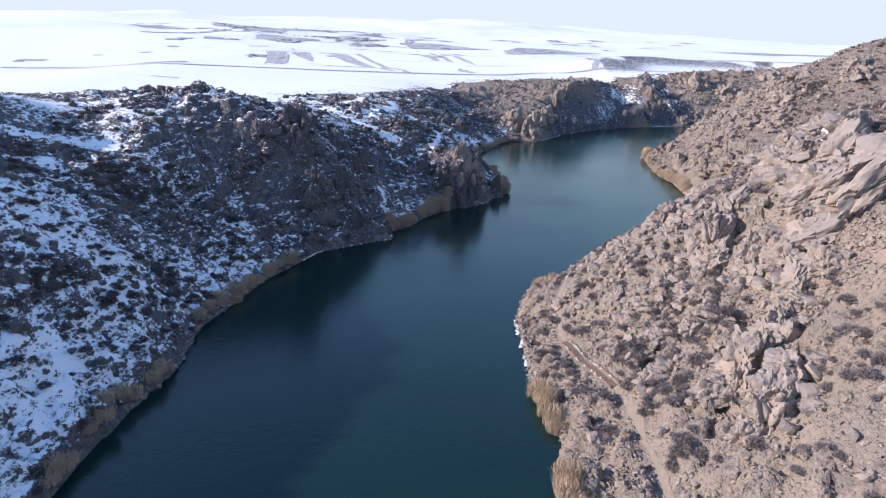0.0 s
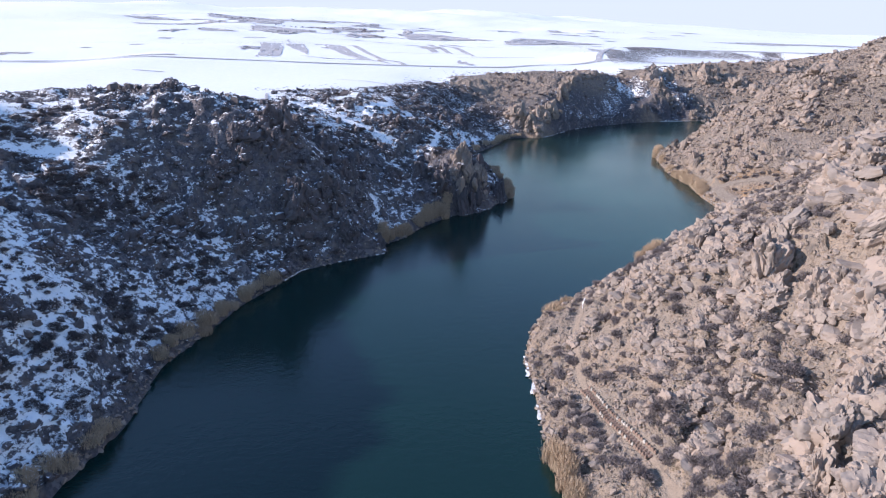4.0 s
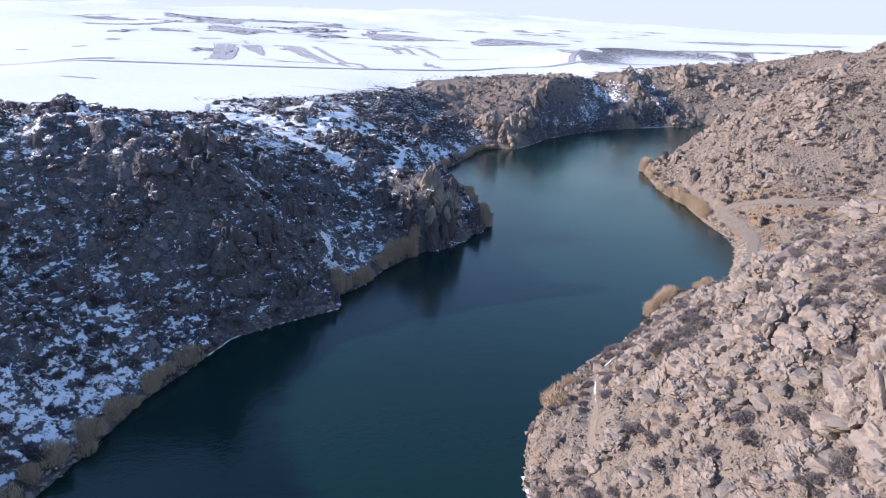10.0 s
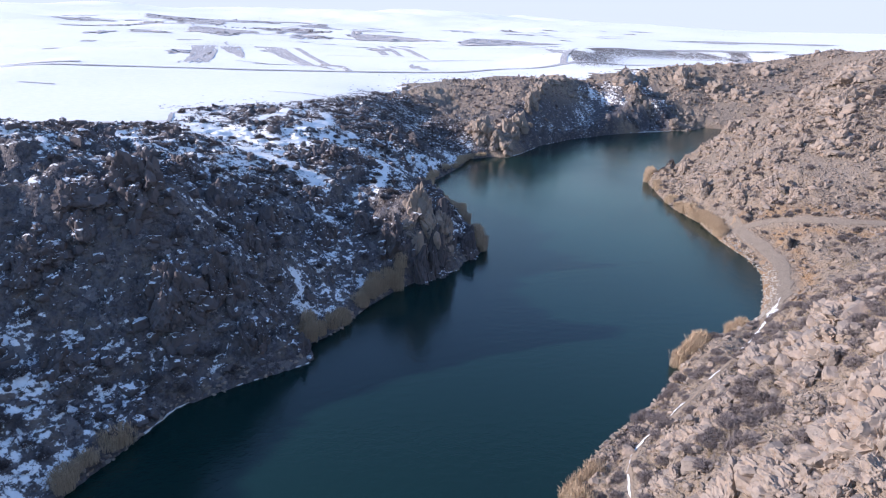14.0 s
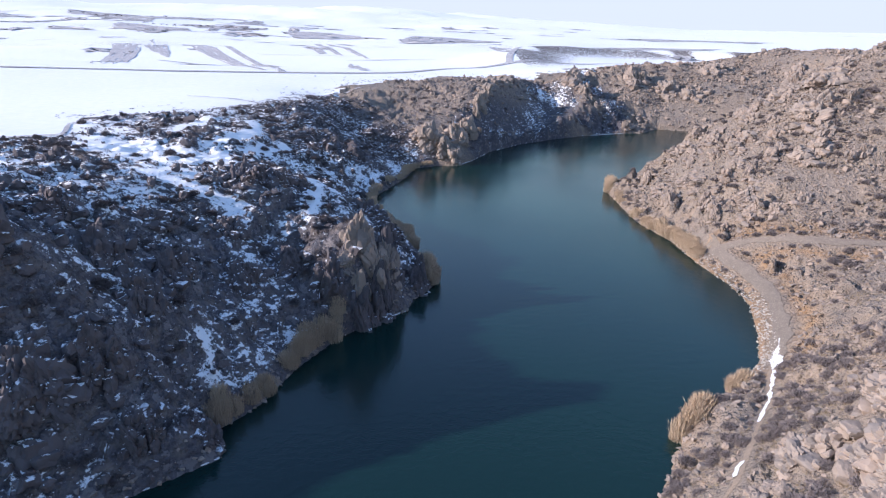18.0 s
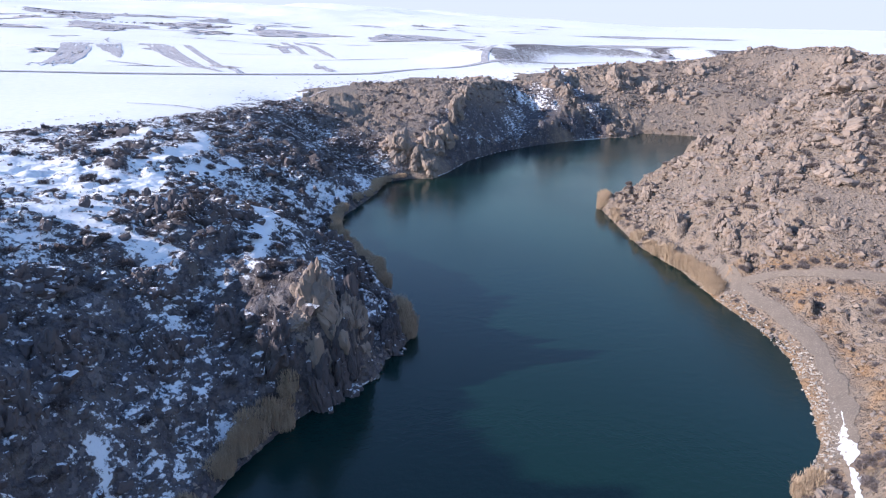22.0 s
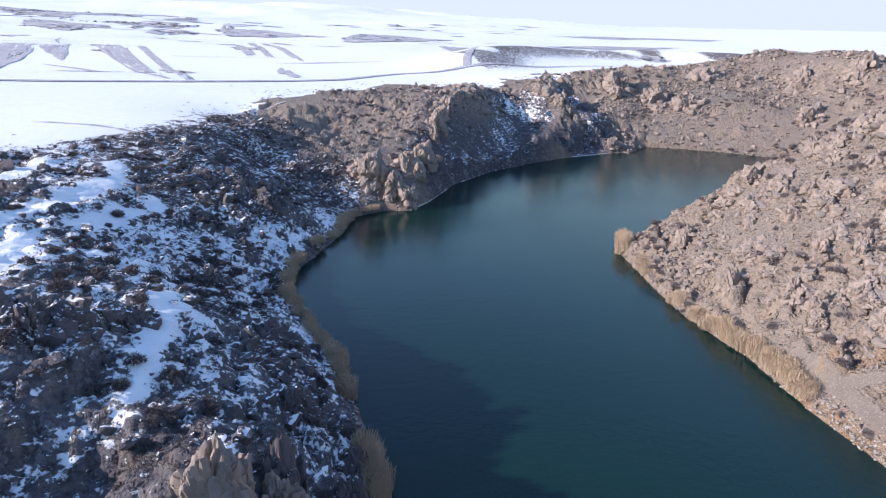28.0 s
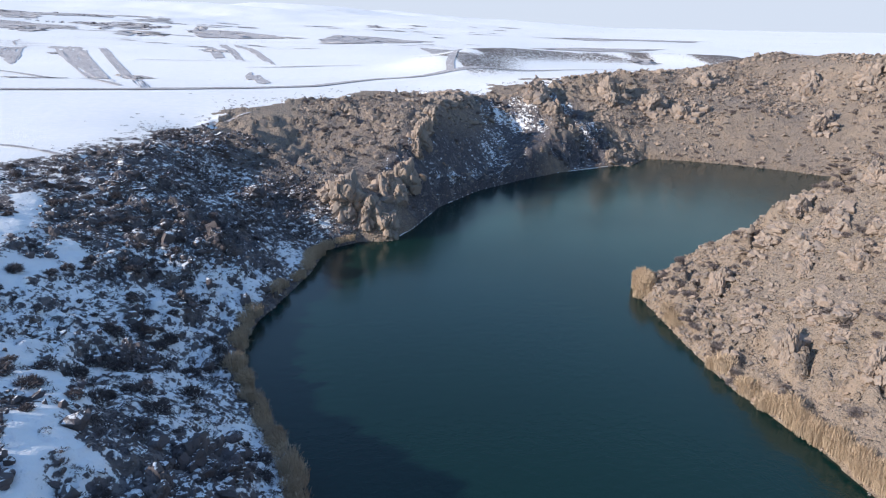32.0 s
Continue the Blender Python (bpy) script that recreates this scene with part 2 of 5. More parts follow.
# ---- plan of the place ----
# the waterline, walked from behind the start up the shaded bank, round the far end and back down the sunny bank
SHADY_SHORE = [(-34, -260), (-36, -60), (-38, 30), (-38.5, 62), (-37.5, 74), (-36, 84), (-37.5, 98), (-35.5, 106), (-32.5, 120), (-28.5, 130),
               (-26, 137), (-20, 142), (-11, 148), (-12, 153.5), (-7.5, 159), (-4, 167), (2, 176.5), (8, 182), (13.5, 185.5), (15, 190),
               (20, 197), (19.5, 204), (19, 214), (18.5, 225), (15.5, 235), (12.5, 247), (12, 259), (14, 267), (18, 275), (24, 288),
               (28, 301), (36, 305), (42, 304), (49, 312), (60, 330), (76, 346), (92, 356)]
FAR_SHORE = [(108, 364.5), (133, 372), (138, 370), (151, 382), (164, 376), (178, 365), (191, 351), (199, 339), (208, 322), (206, 306), (190, 296), (160, 285), (120, 280), (96, 274)]
SUNNY_SHORE = [(84, 269.5), (80.5, 266), (78.5, 253), (77, 244), (75.5, 231), (76.5, 217), (75, 203), (74.8, 191), (73, 181), (67, 169), (62, 161),
               (54, 154), (44, 147.5), (33.5, 134), (24, 125.5), (18.5, 117), (15, 111), (13, 102), (13.4, 94.5), (13, 88), (13, 79), (15, 68),
               (12.5, 60), (15, 30), (20, -60), (24, -260)]
LAKE = SHADY_SHORE + FAR_SHORE + SUNNY_SHORE

# lines of the hillsides: x, y and height over the water
SHADY_FOOT = [(-46, 20, 6), (-42, 70, 4), (-43, 92, 7.5), (-44, 108, 6.3), (-46, 119, 9), (-38, 139, 9.5), (-29, 143.5, 11), (-21, 152, 13), (-18, 172, 12), (-6, 188, 9)]
SHADY_SLOPE = [(-62, 20, 17), (-58, 60, 16), (-53, 86, 14.8), (-53, 101, 14.5), (-51, 118, 13.2), (-49, 131, 12), (-45, 145, 23.5), (-42, 147, 25.5), (-32, 151, 26.5), (-31, 165, 20), (-22, 190, 18.6), (-12, 200, 19.3), (-8, 212, 17),
               (0, 220, 15), (2, 237, 7.5)]
SHADY_GULLY = [(-57, 112, 16), (-56, 127, 18.5), (-63, 128, 20.5), (-69, 133, 22)]
SHADY_RIDGE = [(-56, 135, 22.5), (-60, 139, 25.5)]
SHADY_KNOLL = [(-96, 126, 33), (-88, 135, 32.5)]
SHADY_POINT = [(2, 180, 9), (6, 184.5, 14.5), (7, 189, 13), (4, 204, 13), (3, 214, 14.5)]
SHADY_BENCH = [(-12, 250, 12), (-4, 268, 10), (9, 276, 7.3), (-1, 294, 13.2), (9, 330, 13), (9, 357, 15), (30, 350, 11)]
SHADY_CREST = [(-100, 0, 31), (-90, 60, 31), (-79, 86, 32), (-77, 100, 28), (-74, 113, 24.5), (-74, 128, 24), (-66, 141, 27), (-58, 152, 29.5), (-54, 160, 31.5), (-49, 180, 26), (-38, 200, 23), (-32, 215, 20), (-44, 241, 19), (-28, 244, 18.5), (-13, 288, 15.5)]
PLATEAU = [(-190, 0, 27), (-150, 110, 25), (-110, 205, 22.5), (-80, 262, 21), (-50, 273, 20.5), (-28, 284, 19.5), (3, 326, 18.6), (25, 380, 19.6), (40, 405, 20)]
PLAIN = [(-145, 300, 22.5), (-100, 330, 22), (-60, 350, 21.3), (-20, 385, 21), (20, 420, 21), (80, 440, 20.5)]
FAR_SPUR = [(41, 307, 3), (49, 321, 10.5), (56, 338, 16), (62, 352, 20.5), (69, 364, 22), (76, 376, 22.8), (83, 390, 22.4), (90, 402, 21), (102, 418, 18.5)]
FAR_HOLLOW = [(78, 353, 3.2), (95, 373, 5.5), (103, 389, 9.5), (106, 404, 16)]
FAR_FACE = [(112, 372, 2.5), (131, 376, 2.6)]
FAR_SPUR_EAST = [(124, 377, 4.5), (121.5, 384, 10), (118.5, 391, 16.5), (116, 398, 20), (116, 407, 22.5), (122, 420, 22)]
FAR_HOLLOW_EAST = [(140, 379, 1.5), (136, 388, 3.5), (132, 400, 8), (132, 412, 14)]
FAR_BACK = [(52, 378, 20.5), (66, 392, 20.8), (79, 405, 20.5), (95, 413, 20)]
FAR_HILL = [(34, 310, 8), (148, 401, 12), (153, 412, 19), (157, 424, 23), (171, 406, 16.5), (205, 372, 15), (222, 378, 19), (224, 418, 27), (243, 384, 36.5), (262, 372, 41)]
HEADLAND = [(88, 243, 8), (90, 257, 9.5), (97, 254, 16), (104, 248, 22.5), (114, 248, 29), (103, 243, 21), (93, 228, 14.5), (90, 197, 9), (97, 207, 14.5), (103, 211, 19.5), (110, 224, 28), (118, 235, 34), (132, 232, 43), (150, 222, 50), (170, 215, 54), (200, 230, 54), (240, 280, 50)]
VALLEY = [(84, 190, 4), (100, 184, 9), (130, 178, 18), (165, 170, 30), (210, 160, 40)]
SUNNY_FOOT = [(21, 30, 4), (20.5, 70, 4), (20.7, 82, 3.8), (22, 100, 6), (28, 112, 8), (38, 128, 8), (50, 142, 5), (66, 158, 5)]
SUNNY_SLOPE = [(33, 30, 14), (29, 68, 9.7), (37, 67, 15), (27, 81, 10), (39, 74, 21), (35, 92, 19), (32, 97, 18), (31, 102, 14.5), (47, 123, 16.5), (70, 140, 18)]
SUNNY_CREST = [(52, 30, 31), (48, 84, 31), (56, 100, 33), (75, 118, 36), (110, 130, 42), (160, 120, 52)]
HILL_LINES = [SHADY_FOOT, SHADY_SLOPE, SHADY_GULLY, SHADY_RIDGE, SHADY_KNOLL, SHADY_BENCH, SHADY_POINT, SHADY_CREST, PLATEAU, PLAIN, FAR_SPUR, FAR_HOLLOW, FAR_FACE, FAR_SPUR_EAST, FAR_HOLLOW_EAST, FAR_BACK, FAR_HILL, HEADLAND, VALLEY, SUNNY_FOOT, SUNNY_SLOPE, SUNNY_CREST]


def along(line, step):
    """Points every so many metres along a line of two or three coordinates."""
    out = []
    for a, b in zip(line, line[1:]):
        a, b = np.array(a, float), np.array(b, float)
        n = max(1, int(np.linalg.norm(b - a) / step))
        out += [a + (b - a) * k / n for k in range(n)]
    return np.array(out + [np.array(line[-1], float)])


def shore_distance(px, py):
    """Metres to the waterline, negative over the water."""
    best = np.full(px.shape, 1e9)
    inside = np.zeros(px.shape, bool)
    for (ax, ay), (bx, by) in zip(LAKE, LAKE[1:] + LAKE[:1]):
        dx, dy = bx - ax, by - ay
        k = np.clip(((px - ax) * dx + (py - ay) * dy) / (dx * dx + dy * dy), 0, 1)
        best = np.minimum(best, np.hypot(px - ax - k * dx, py - ay - k * dy))
        if ay != by:
            cross = (ay > py) != (by > py)
            inside ^= cross & (px < (bx - ax) * (py - ay) / (by - ay) + ax)
    return np.where(inside, -best, best)


def line_distance(px, py, line):
    best = np.full(np.shape(px), 1e9)
    for a, b in zip(line, line[1:]):
        dx, dy = b[0] - a[0], b[1] - a[1]
        k = np.clip(((px - a[0]) * dx + (py - a[1]) * dy) / (dx * dx + dy * dy + 1e-9), 0, 1)
        best = np.minimum(best, np.hypot(px - a[0] - k * dx, py - a[1] - k * dy))
    return best


# cheap smooth noise for whole arrays
def lattice(ix, iy, seed):
    v = np.sin(ix * 127.1 + iy * 311.7 + seed * 74.7) * 43758.5453
    return v - np.floor(v)


def vnoise(px, py, size, seed=0):
    x, y = px / size, py / size
    ix, iy = np.floor(x), np.floor(y)
    fx, fy = x - ix, y - iy
    fx, fy = fx * fx * (3 - 2 * fx), fy * fy * (3 - 2 * fy)
    a, b = lattice(ix, iy, seed), lattice(ix + 1, iy, seed)
    c, d = lattice(ix, iy + 1, seed), lattice(ix + 1, iy + 1, seed)
    return (a + (b - a) * fx) * (1 - fy) + (c + (d - c) * fx) * fy - 0.5


def fractal(px, py, size, octaves=4, seed=0):
    out, amp = 0, 1.0
    for k in range(octaves):
        out = out + amp * vnoise(px * 0.8 - py * 0.6 * (k % 2), py * 0.8 + px * 0.6 * (k % 2), size, seed + k)
        size, amp = size * 0.5, amp * 0.5
    return out


# a tent surface stretched over the waterline and the hill lines
shore_pts = along(LAKE + LAKE[:1], 7.0)
shore_pts = shore_pts[(shore_pts[:, 1] > 0)]
hill_pts = np.concatenate([along(l, 9.0) for l in HILL_LINES])
KN = np.concatenate([np.c_[shore_pts, np.full(len(shore_pts), 0.3)], hill_pts])
gap = np.hypot(KN[:, None, 0] - KN[None, :, 0], KN[:, None, 1] - KN[None, :, 1])
WEIGHTS = np.linalg.solve(-gap + np.eye(len(KN)) * 0.6, KN[:, 2] - 20.0)


EARTH_BANK = [(112, 515), (150, 590), (215, 640), (290, 640), (350, 610)]


def far_land(px, py):
    """The open country round the gorge: a plain with low swells and hills on the horizon."""
    away = np.hypot(px - 20, py - 200)
    z = 21 + (5.5 * fractal(px, py, 260, 3, 5) + 2.6 * fractal(px * 0.8, py, 90, 3, 7) * np.clip((py - 440) / 120, 0, 1)) * np.clip((away - 150) / 300, 0, 1)
    z = z + np.clip((px - 120) / 300, 0, 1) * np.clip((330 - py) / 200, 0, 1) * 25
    west = np.clip((py * 0.55 - px - 100) / 1500, 0, 1)
    rise = np.clip((py - 550) / 2600, 0, 1.2) * west * 62 + np.clip((py - 1500) / 2500, 0, 1) * 12
    bank = np.exp(-(line_distance(px, py, EARTH_BANK) / 24) ** 2)
    z = z + 6.5 * bank
    return z + rise + west * fractal(px, py, 600, 4, 9) * 42 * np.clip((py - 480) / 900, 0, 1)


def ground_base(px, py):
    shape = np.shape(px)
    fx, fy = np.ravel(px).astype(float), np.ravel(py).astype(float)
    z = np.empty_like(fx)
    for i in range(0, len(fx), 20000):
        qx, qy = fx[i:i + 20000], fy[i:i + 20000]
        z[i:i + 20000] = -np.hypot(qx[:, None] - KN[None, :, 0], qy[:, None] - KN[None, :, 1]) @ WEIGHTS + 20.0
    edge = np.maximum.reduce([(-150 - fx) / 60, (fx - 235) / 60, (fy - 425) / 55, (-20 - fy) / 60])
    k = np.clip(edge, 0, 1)
    k = k * k * (3 - 2 * k)
    d = shore_distance(fx, fy)
    land = np.maximum(z, 0.25) * (1 - k) + far_land(fx, fy) * k
    land = np.where(d > 0, land, 0)
    z = np.where(d > 0, np.maximum(land, np.minimum(0.25, d * 0.3)), np.maximum(-5, d * 0.55))
    return z.reshape(shape), d.reshape(shape), k.reshape(shape)


OPEN_EDGE = [(-190, 0), (-150, 110), (-112, 208), (-91, 229), (-69, 237), (-59, 244), (-61, 257), (-63, 270), (-52, 282), (-38, 288), (-26, 301), (-8, 321), (-8, 350), (5, 377), (20, 400),
             (40, 408), (64, 422), (88, 422), (106, 424), (128, 437), (175, 455), (260, 450), (600, 380)]


def open_side(px, py):
    """Metres past the edge of the open snowfields, negative on the rocky side."""
    px, py = np.asarray(px, float), np.asarray(py, float)
    beyond = np.zeros(px.shape, bool)
    ring = OPEN_EDGE + [(5000, 300), (5000, 6000), (-5000, 6000), (-5000, 0)]
    for a, b in zip(ring, ring[1:] + ring[:1]):
        if a[1] != b[1]:
            beyond ^= ((a[1] > py) != (b[1] > py)) & (px < (b[0] - a[0]) * (py - a[1]) / (b[1] - a[1]) + a[0])
    return line_distance(px, py, OPEN_EDGE) * np.where(beyond, 1, -1)


def step01(v):
    v = np.clip(v, 0, 1)
    return v * v * (3 - 2 * v)


def blocks(px, py, size, heading, seed, stretch=1.5):
    """Jointed bedrock: each cell a block with a height and a tilt of its own; the second value falls to 0 in the joints."""
    c, s = math.cos(math.radians(heading)), math.sin(math.radians(heading))
    u, v = (px * c + py * s) / (size * stretch), (-px * s + py * c) / size
    iu, iv = np.floor(u), np.floor(v)
    f1, f2 = np.full(u.shape, 9.0), np.full(u.shape, 9.0)
    tall, du, dv, tu, tv = (np.zeros(u.shape) for _ in range(5))
    for a in (-1, 0, 1):
        for b in (-1, 0, 1):
            cu, cv = iu + a, iv + b
            qu, qv = u - cu - 0.15 - 0.7 * lattice(cu, cv, seed), v - cv - 0.15 - 0.7 * lattice(cu, cv, seed + 1)
            d = np.maximum(np.abs(qu), np.abs(qv)) * 0.6 + np.hypot(qu, qv) * 0.4
            near = d < f1
            f2 = np.where(near, f1, np.minimum(f2, d))
            f1 = np.where(near, d, f1)
            for arr, val in ((tall, lattice(cu, cv, seed + 2)), (du, qu), (dv, qv), (tu, lattice(cu, cv, seed + 3) - 0.5), (tv, lattice(cu, cv, seed + 4) - 0.5)):
                arr[near] = val[near]
    return tall + (du * tu + dv * tv) * 1.1, np.clip((f2 - f1) / 0.16, 0, 1)


def rockiness(px, py):
    """Where bedrock shows, 0 to 1."""
    return step01(fractal(px, py, 19, 3, 91) * 2.2 + 0.52)


# where trodden or drifted snow lies on the shady side: line, half-width, depth
SNOW_LINES = [([(-48, 234), (-38, 224), (-29, 217), (-22, 226)], 6.0, 0.55), ([(-50, 242), (-42, 238), (-32, 234), (-23, 233)], 6.0, 0.55),
              ([(-18, 236), (-14, 237.5), (-9.5, 236), (-5, 231), (-1.5, 224), (-2.5, 217), (-1.5, 208), (-2, 197)], 1.25, 0.5), ([(-3, 217.6), (2.5, 213.5)], 1.25, 0.5),
              ([(-38, 252), (-35.3, 265.6), (-32.2, 279)], 1.9, 0.55), ([(-27, 243), (-21.2, 262), (-19, 277), (-20.5, 284)], 1.9, 0.55),
              ([(-18.5, 248.5), (-15.8, 256), (-11, 265), (-11.2, 268.5)], 1.9, 0.55), ([(-31, 200.5), (-26, 199), (-21, 196.6), (-13.4, 194)], 2.0, 0.34),
              ([(-42, 216), (-33, 209), (-24, 204)], 3.5, 0.34), ([(-13, 236), (-8, 229), (-6, 226)], 1.4, 0.34), ([(-72, 112), (-69, 118)], 2.2, 0.34),
              ([(-78, 124), (-73, 130), (-66, 133)], 2.0, 0.34), ([(-84, 140), (-78, 146), (-70, 150)], 2.5, 0.34), ([(-64, 165), (-52, 178), (-46, 192)], 3.0, 0.34),
              ([(-13, 158), (-15, 164)], 1.1, 0.34), ([(-64, 250), (-58, 247), (-62, 262), (-66, 268)], 4.0, 0.34)]


def craggy(px, py, d, k):
    """Broken rock relief, metres: hummocks, jointed bedrock, rubble."""
    near = np.clip(d / 1.2, 0, 1) * (1 - k) * step01(-open_side(px, py) / 8 + 0.1)
    rk = rockiness(px, py)
    big, joint = blocks(px, py, 3.1, 62, 11)
    mid, joint2 = blocks(px, py, 1.35, 55, 17, 1.3)
    out = 1.9 * fractal(px, py, 17, 3, 21) + rk * (1.7 * (big - 0.45) - 0.7 * (1 - joint)) + (0.25 + 0.75 * rk) * (0.75 * (mid - 0.5) - 0.2 * (1 - joint2))
    calm = np.zeros(np.shape(px))
    for line, half, gain in SNOW_LINES:
        calm = np.maximum(calm, np.exp(-(line_distance(px, py, line) / (half + 0.8)) ** 4))
    return near * (1 + 0.4 * step01((px - 74) / 10)) * (out + 0.25 * vnoise(px, py, 0.9, 77)) * (1 - 0.55 * calm)


ROAD = [(60, 156), (64, 160.5), (70, 168), (75, 177), (78.2, 185), (79, 194), (78.6, 203), (82, 201.5), (86, 197), (94, 188.5), (105, 181), (130, 172)]

FOOTPATH = [(21.5, 44), (22, 58), (22.2, 66), (21.6, 72.5)]
FOOTPATH_ON = [(18.4, 88.6), (18.7, 95), (20, 103), (22.2, 110), (24.3, 117.5), (27.6, 122.3), (32, 124.5), (38, 129), (45, 137), (50, 142.5), (55, 149), (60, 156)]


def ground(px, py):
    z, d, k = ground_base(px, py)
    trod = np.minimum(line_distance(px, py, FOOTPATH), line_distance(px, py, FOOTPATH_ON))
    trod = np.minimum(trod, line_distance(px, py, [FOOTPATH[-1], FOOTPATH_ON[0]]) - 0.5)
    soft = (1.0 - 0.97 * np.exp(-(np.maximum(trod, 0) / 1.5) ** 4)) * np.clip(1.0 - 0.97 * np.exp(-(line_distance(px, py, ROAD) / 2.6) ** 4), 0, 1)
    return z + craggy(px, py, d, k) * soft, d, k


def graded(lo, hi, step, out_lo, out_hi, grow=1.13, grow_up=1.13):
    mid = np.arange(lo, hi + step * 0.5, step)
    up, s = [hi], step
    while up[-1] < out_hi:
        s *= grow_up
        up.append(up[-1] + s)
    dn, s = [lo], step
    while dn[-1] > out_lo:
        s *= grow
        dn.append(dn[-1] - s)
    return np.concatenate([dn[:0:-1], mid, up[1:]])

# ---- helpers for meshes ----
def tri_mesh(name, verts, tris, mat, smooth=False, sharp=0.0):
    me = bpy.data.meshes.new(name)
    verts, tris = np.asarray(verts, np.float32), np.asarray(tris, np.int32)
    me.vertices.add(len(verts))
    me.vertices.foreach_set("co", verts.ravel())
    me.loops.add(tris.size)
    me.loops.foreach_set("vertex_index", tris.ravel())
    me.polygons.add(len(tris))
    me.polygons.foreach_set("loop_start", np.arange(0, tris.size, tris.shape[1], dtype=np.int32))
    me.polygons.foreach_set("use_smooth", np.full(len(tris), smooth))
    me.materials.append(mat)
    me.update(calc_edges=True)
    me.validate()
    if sharp:
        me.set_sharp_from_angle(angle=sharp)
    return me


def part(name, mesh, parent, m=None, label=""):
    ob = new(name, mesh)
    ob.parent = parent
    if m is not None:
        ob.matrix_basis = m
    if label:
        ob["label"] = label
    return ob


def turn_matrices(yaw, ax, ay):
    """Rotations about z, then small leans about x and y, for whole arrays."""
    cz, sz, cx, sx, cy, sy = np.cos(yaw), np.sin(yaw), np.cos(ax), np.sin(ax), np.cos(ay), np.sin(ay)
    o, i = np.zeros_like(yaw), np.ones_like(yaw)
    rz = np.stack([cz, -sz, o, sz, cz, o, o, o, i], -1).reshape(-1, 3, 3)
    rx = np.stack([i, o, o, o, cx, -sx, o, sx, cx], -1).reshape(-1, 3, 3)
    ry = np.stack([cy, o, sy, o, i, o, -sy, o, cy], -1).reshape(-1, 3, 3)
    return rx @ ry @ rz


def scattered(name, shapes, where, size, mat, rng, lean=0.3, smooth=False):
    """ONE mesh of many small pieces: shapes are (verts, tris), where is N x 3, size is N x 3."""
    pick = rng.integers(0, len(shapes), len(where))
    mats = turn_matrices(rng.uniform(0, 6.283, len(where)), rng.normal(0, lean, len(where)), rng.normal(0, lean, len(where)))
    allv, allt, base = [], [], 0
    for k, (v, t) in enumerate(shapes):
        sel = np.where(pick == k)[0]
        if not len(sel):
            continue
        w = np.einsum('nij,nvj->nvi', mats[sel], v[None] * size[sel][:, None, :]) + where[sel][:, None, :]
        allv.append(w.reshape(-1, 3))
        allt.append((t[None] + (np.arange(len(sel)) * len(v))[:, None, None]).reshape(-1, t.shape[1]) + base)
        base += len(sel) * len(v)
    return tri_mesh(name, np.concatenate(allv), np.concatenate(allt), mat, smooth)


def arrays_of(bm):
    bmesh.ops.triangulate(bm, faces=bm.faces)
    bm.verts.index_update()
    return np.array([v.co[:] for v in bm.verts]), np.array([[v.index for v in f.verts] for f in bm.faces])


def joint_block(rng, n=8, square=0.72, rough=0.09, cuts=4):
    """A weathered block of bedrock: a broken hull, its faces split up, pitted and knocked off true."""
    bm = bmesh.new()
    bmesh.ops.create_cube(bm, size=1.0)
    bmesh.ops.subdivide_edges(bm, edges=bm.edges, cuts=cuts, use_grid_fill=True)
    planes = []
    for axis in range(3):
        for side in (-1, 1):
            a = rng.normal(0, 0.3 * (1.3 - square), 3)
            a[axis] = side
            planes.append((a / np.linalg.norm(a), rng.uniform(0.38, 0.5)))
    for _ in range(n):
        a = rng.normal(size=3)
        planes.append((a / np.linalg.norm(a), rng.uniform(0.4, 0.62)))
    shift = Vector(rng.uniform(-50, 50, 3))
    for v in bm.verts:
        p = np.array(v.co)
        v.co = p * min([1.25] + [dist / float(a @ p) for a, dist in planes if float(a @ p) > 0.01])
    for v in bm.verts:
        out = v.co.normalized()
        v.co += out * (noise.noise(v.co * 2.3 + shift) * rough + noise.noise(v.co * 6.0 + shift) * rough * 0.5)
        v.co += out * (-0.5 * rough if abs(math.sin((v.co + shift * 0.1) @ Vector((4.1, 2.3, 5.2)))) < 0.16 else 0.0)
    return arrays_of(bm)



def rock_mass(rng, cells, taper, grain, cuts=26):
    """A big weathered mass of bedrock of unit size: tapering upwards, split by joints into columns and lumps."""
    v, t = joint_block(rng, 9, 0.45, 0.1, cuts)
    shift = Vector(rng.uniform(-50, 50, 3))
    out = []
    for p in v:
        q = Vector(p)
        up = q.z + 0.5
        q.x, q.y = q.x * (1 - taper * up), q.y * (1 - taper * up)
        d = Vector((q.x, q.y, q.z * 0.7 + 0.15)).normalized()
        warp = noise.noise_vector(q * 3.1 + shift) * 0.07
        w = q + warp + shift
        near, at = noise.voronoi(Vector((w.x * cells, w.y * cells, w.z * cells * 0.75)))
        lump = noise.cell(at[0] * 7.3) * grain
        crack = max(0.0, 1 - (near[1] - near[0]) / 0.16) * grain * 0.7
        fine, where = noise.voronoi((q + shift) * cells * 3.1)
        q = q + d * (lump - crack + (noise.cell(where[0] * 5.1)) * grain * 0.35 + noise.noise(q * 4 + shift) * 0.06 + noise.noise(q * 15 + shift) * 0.018)
        out.append(q[:])
    return np.array(out), t


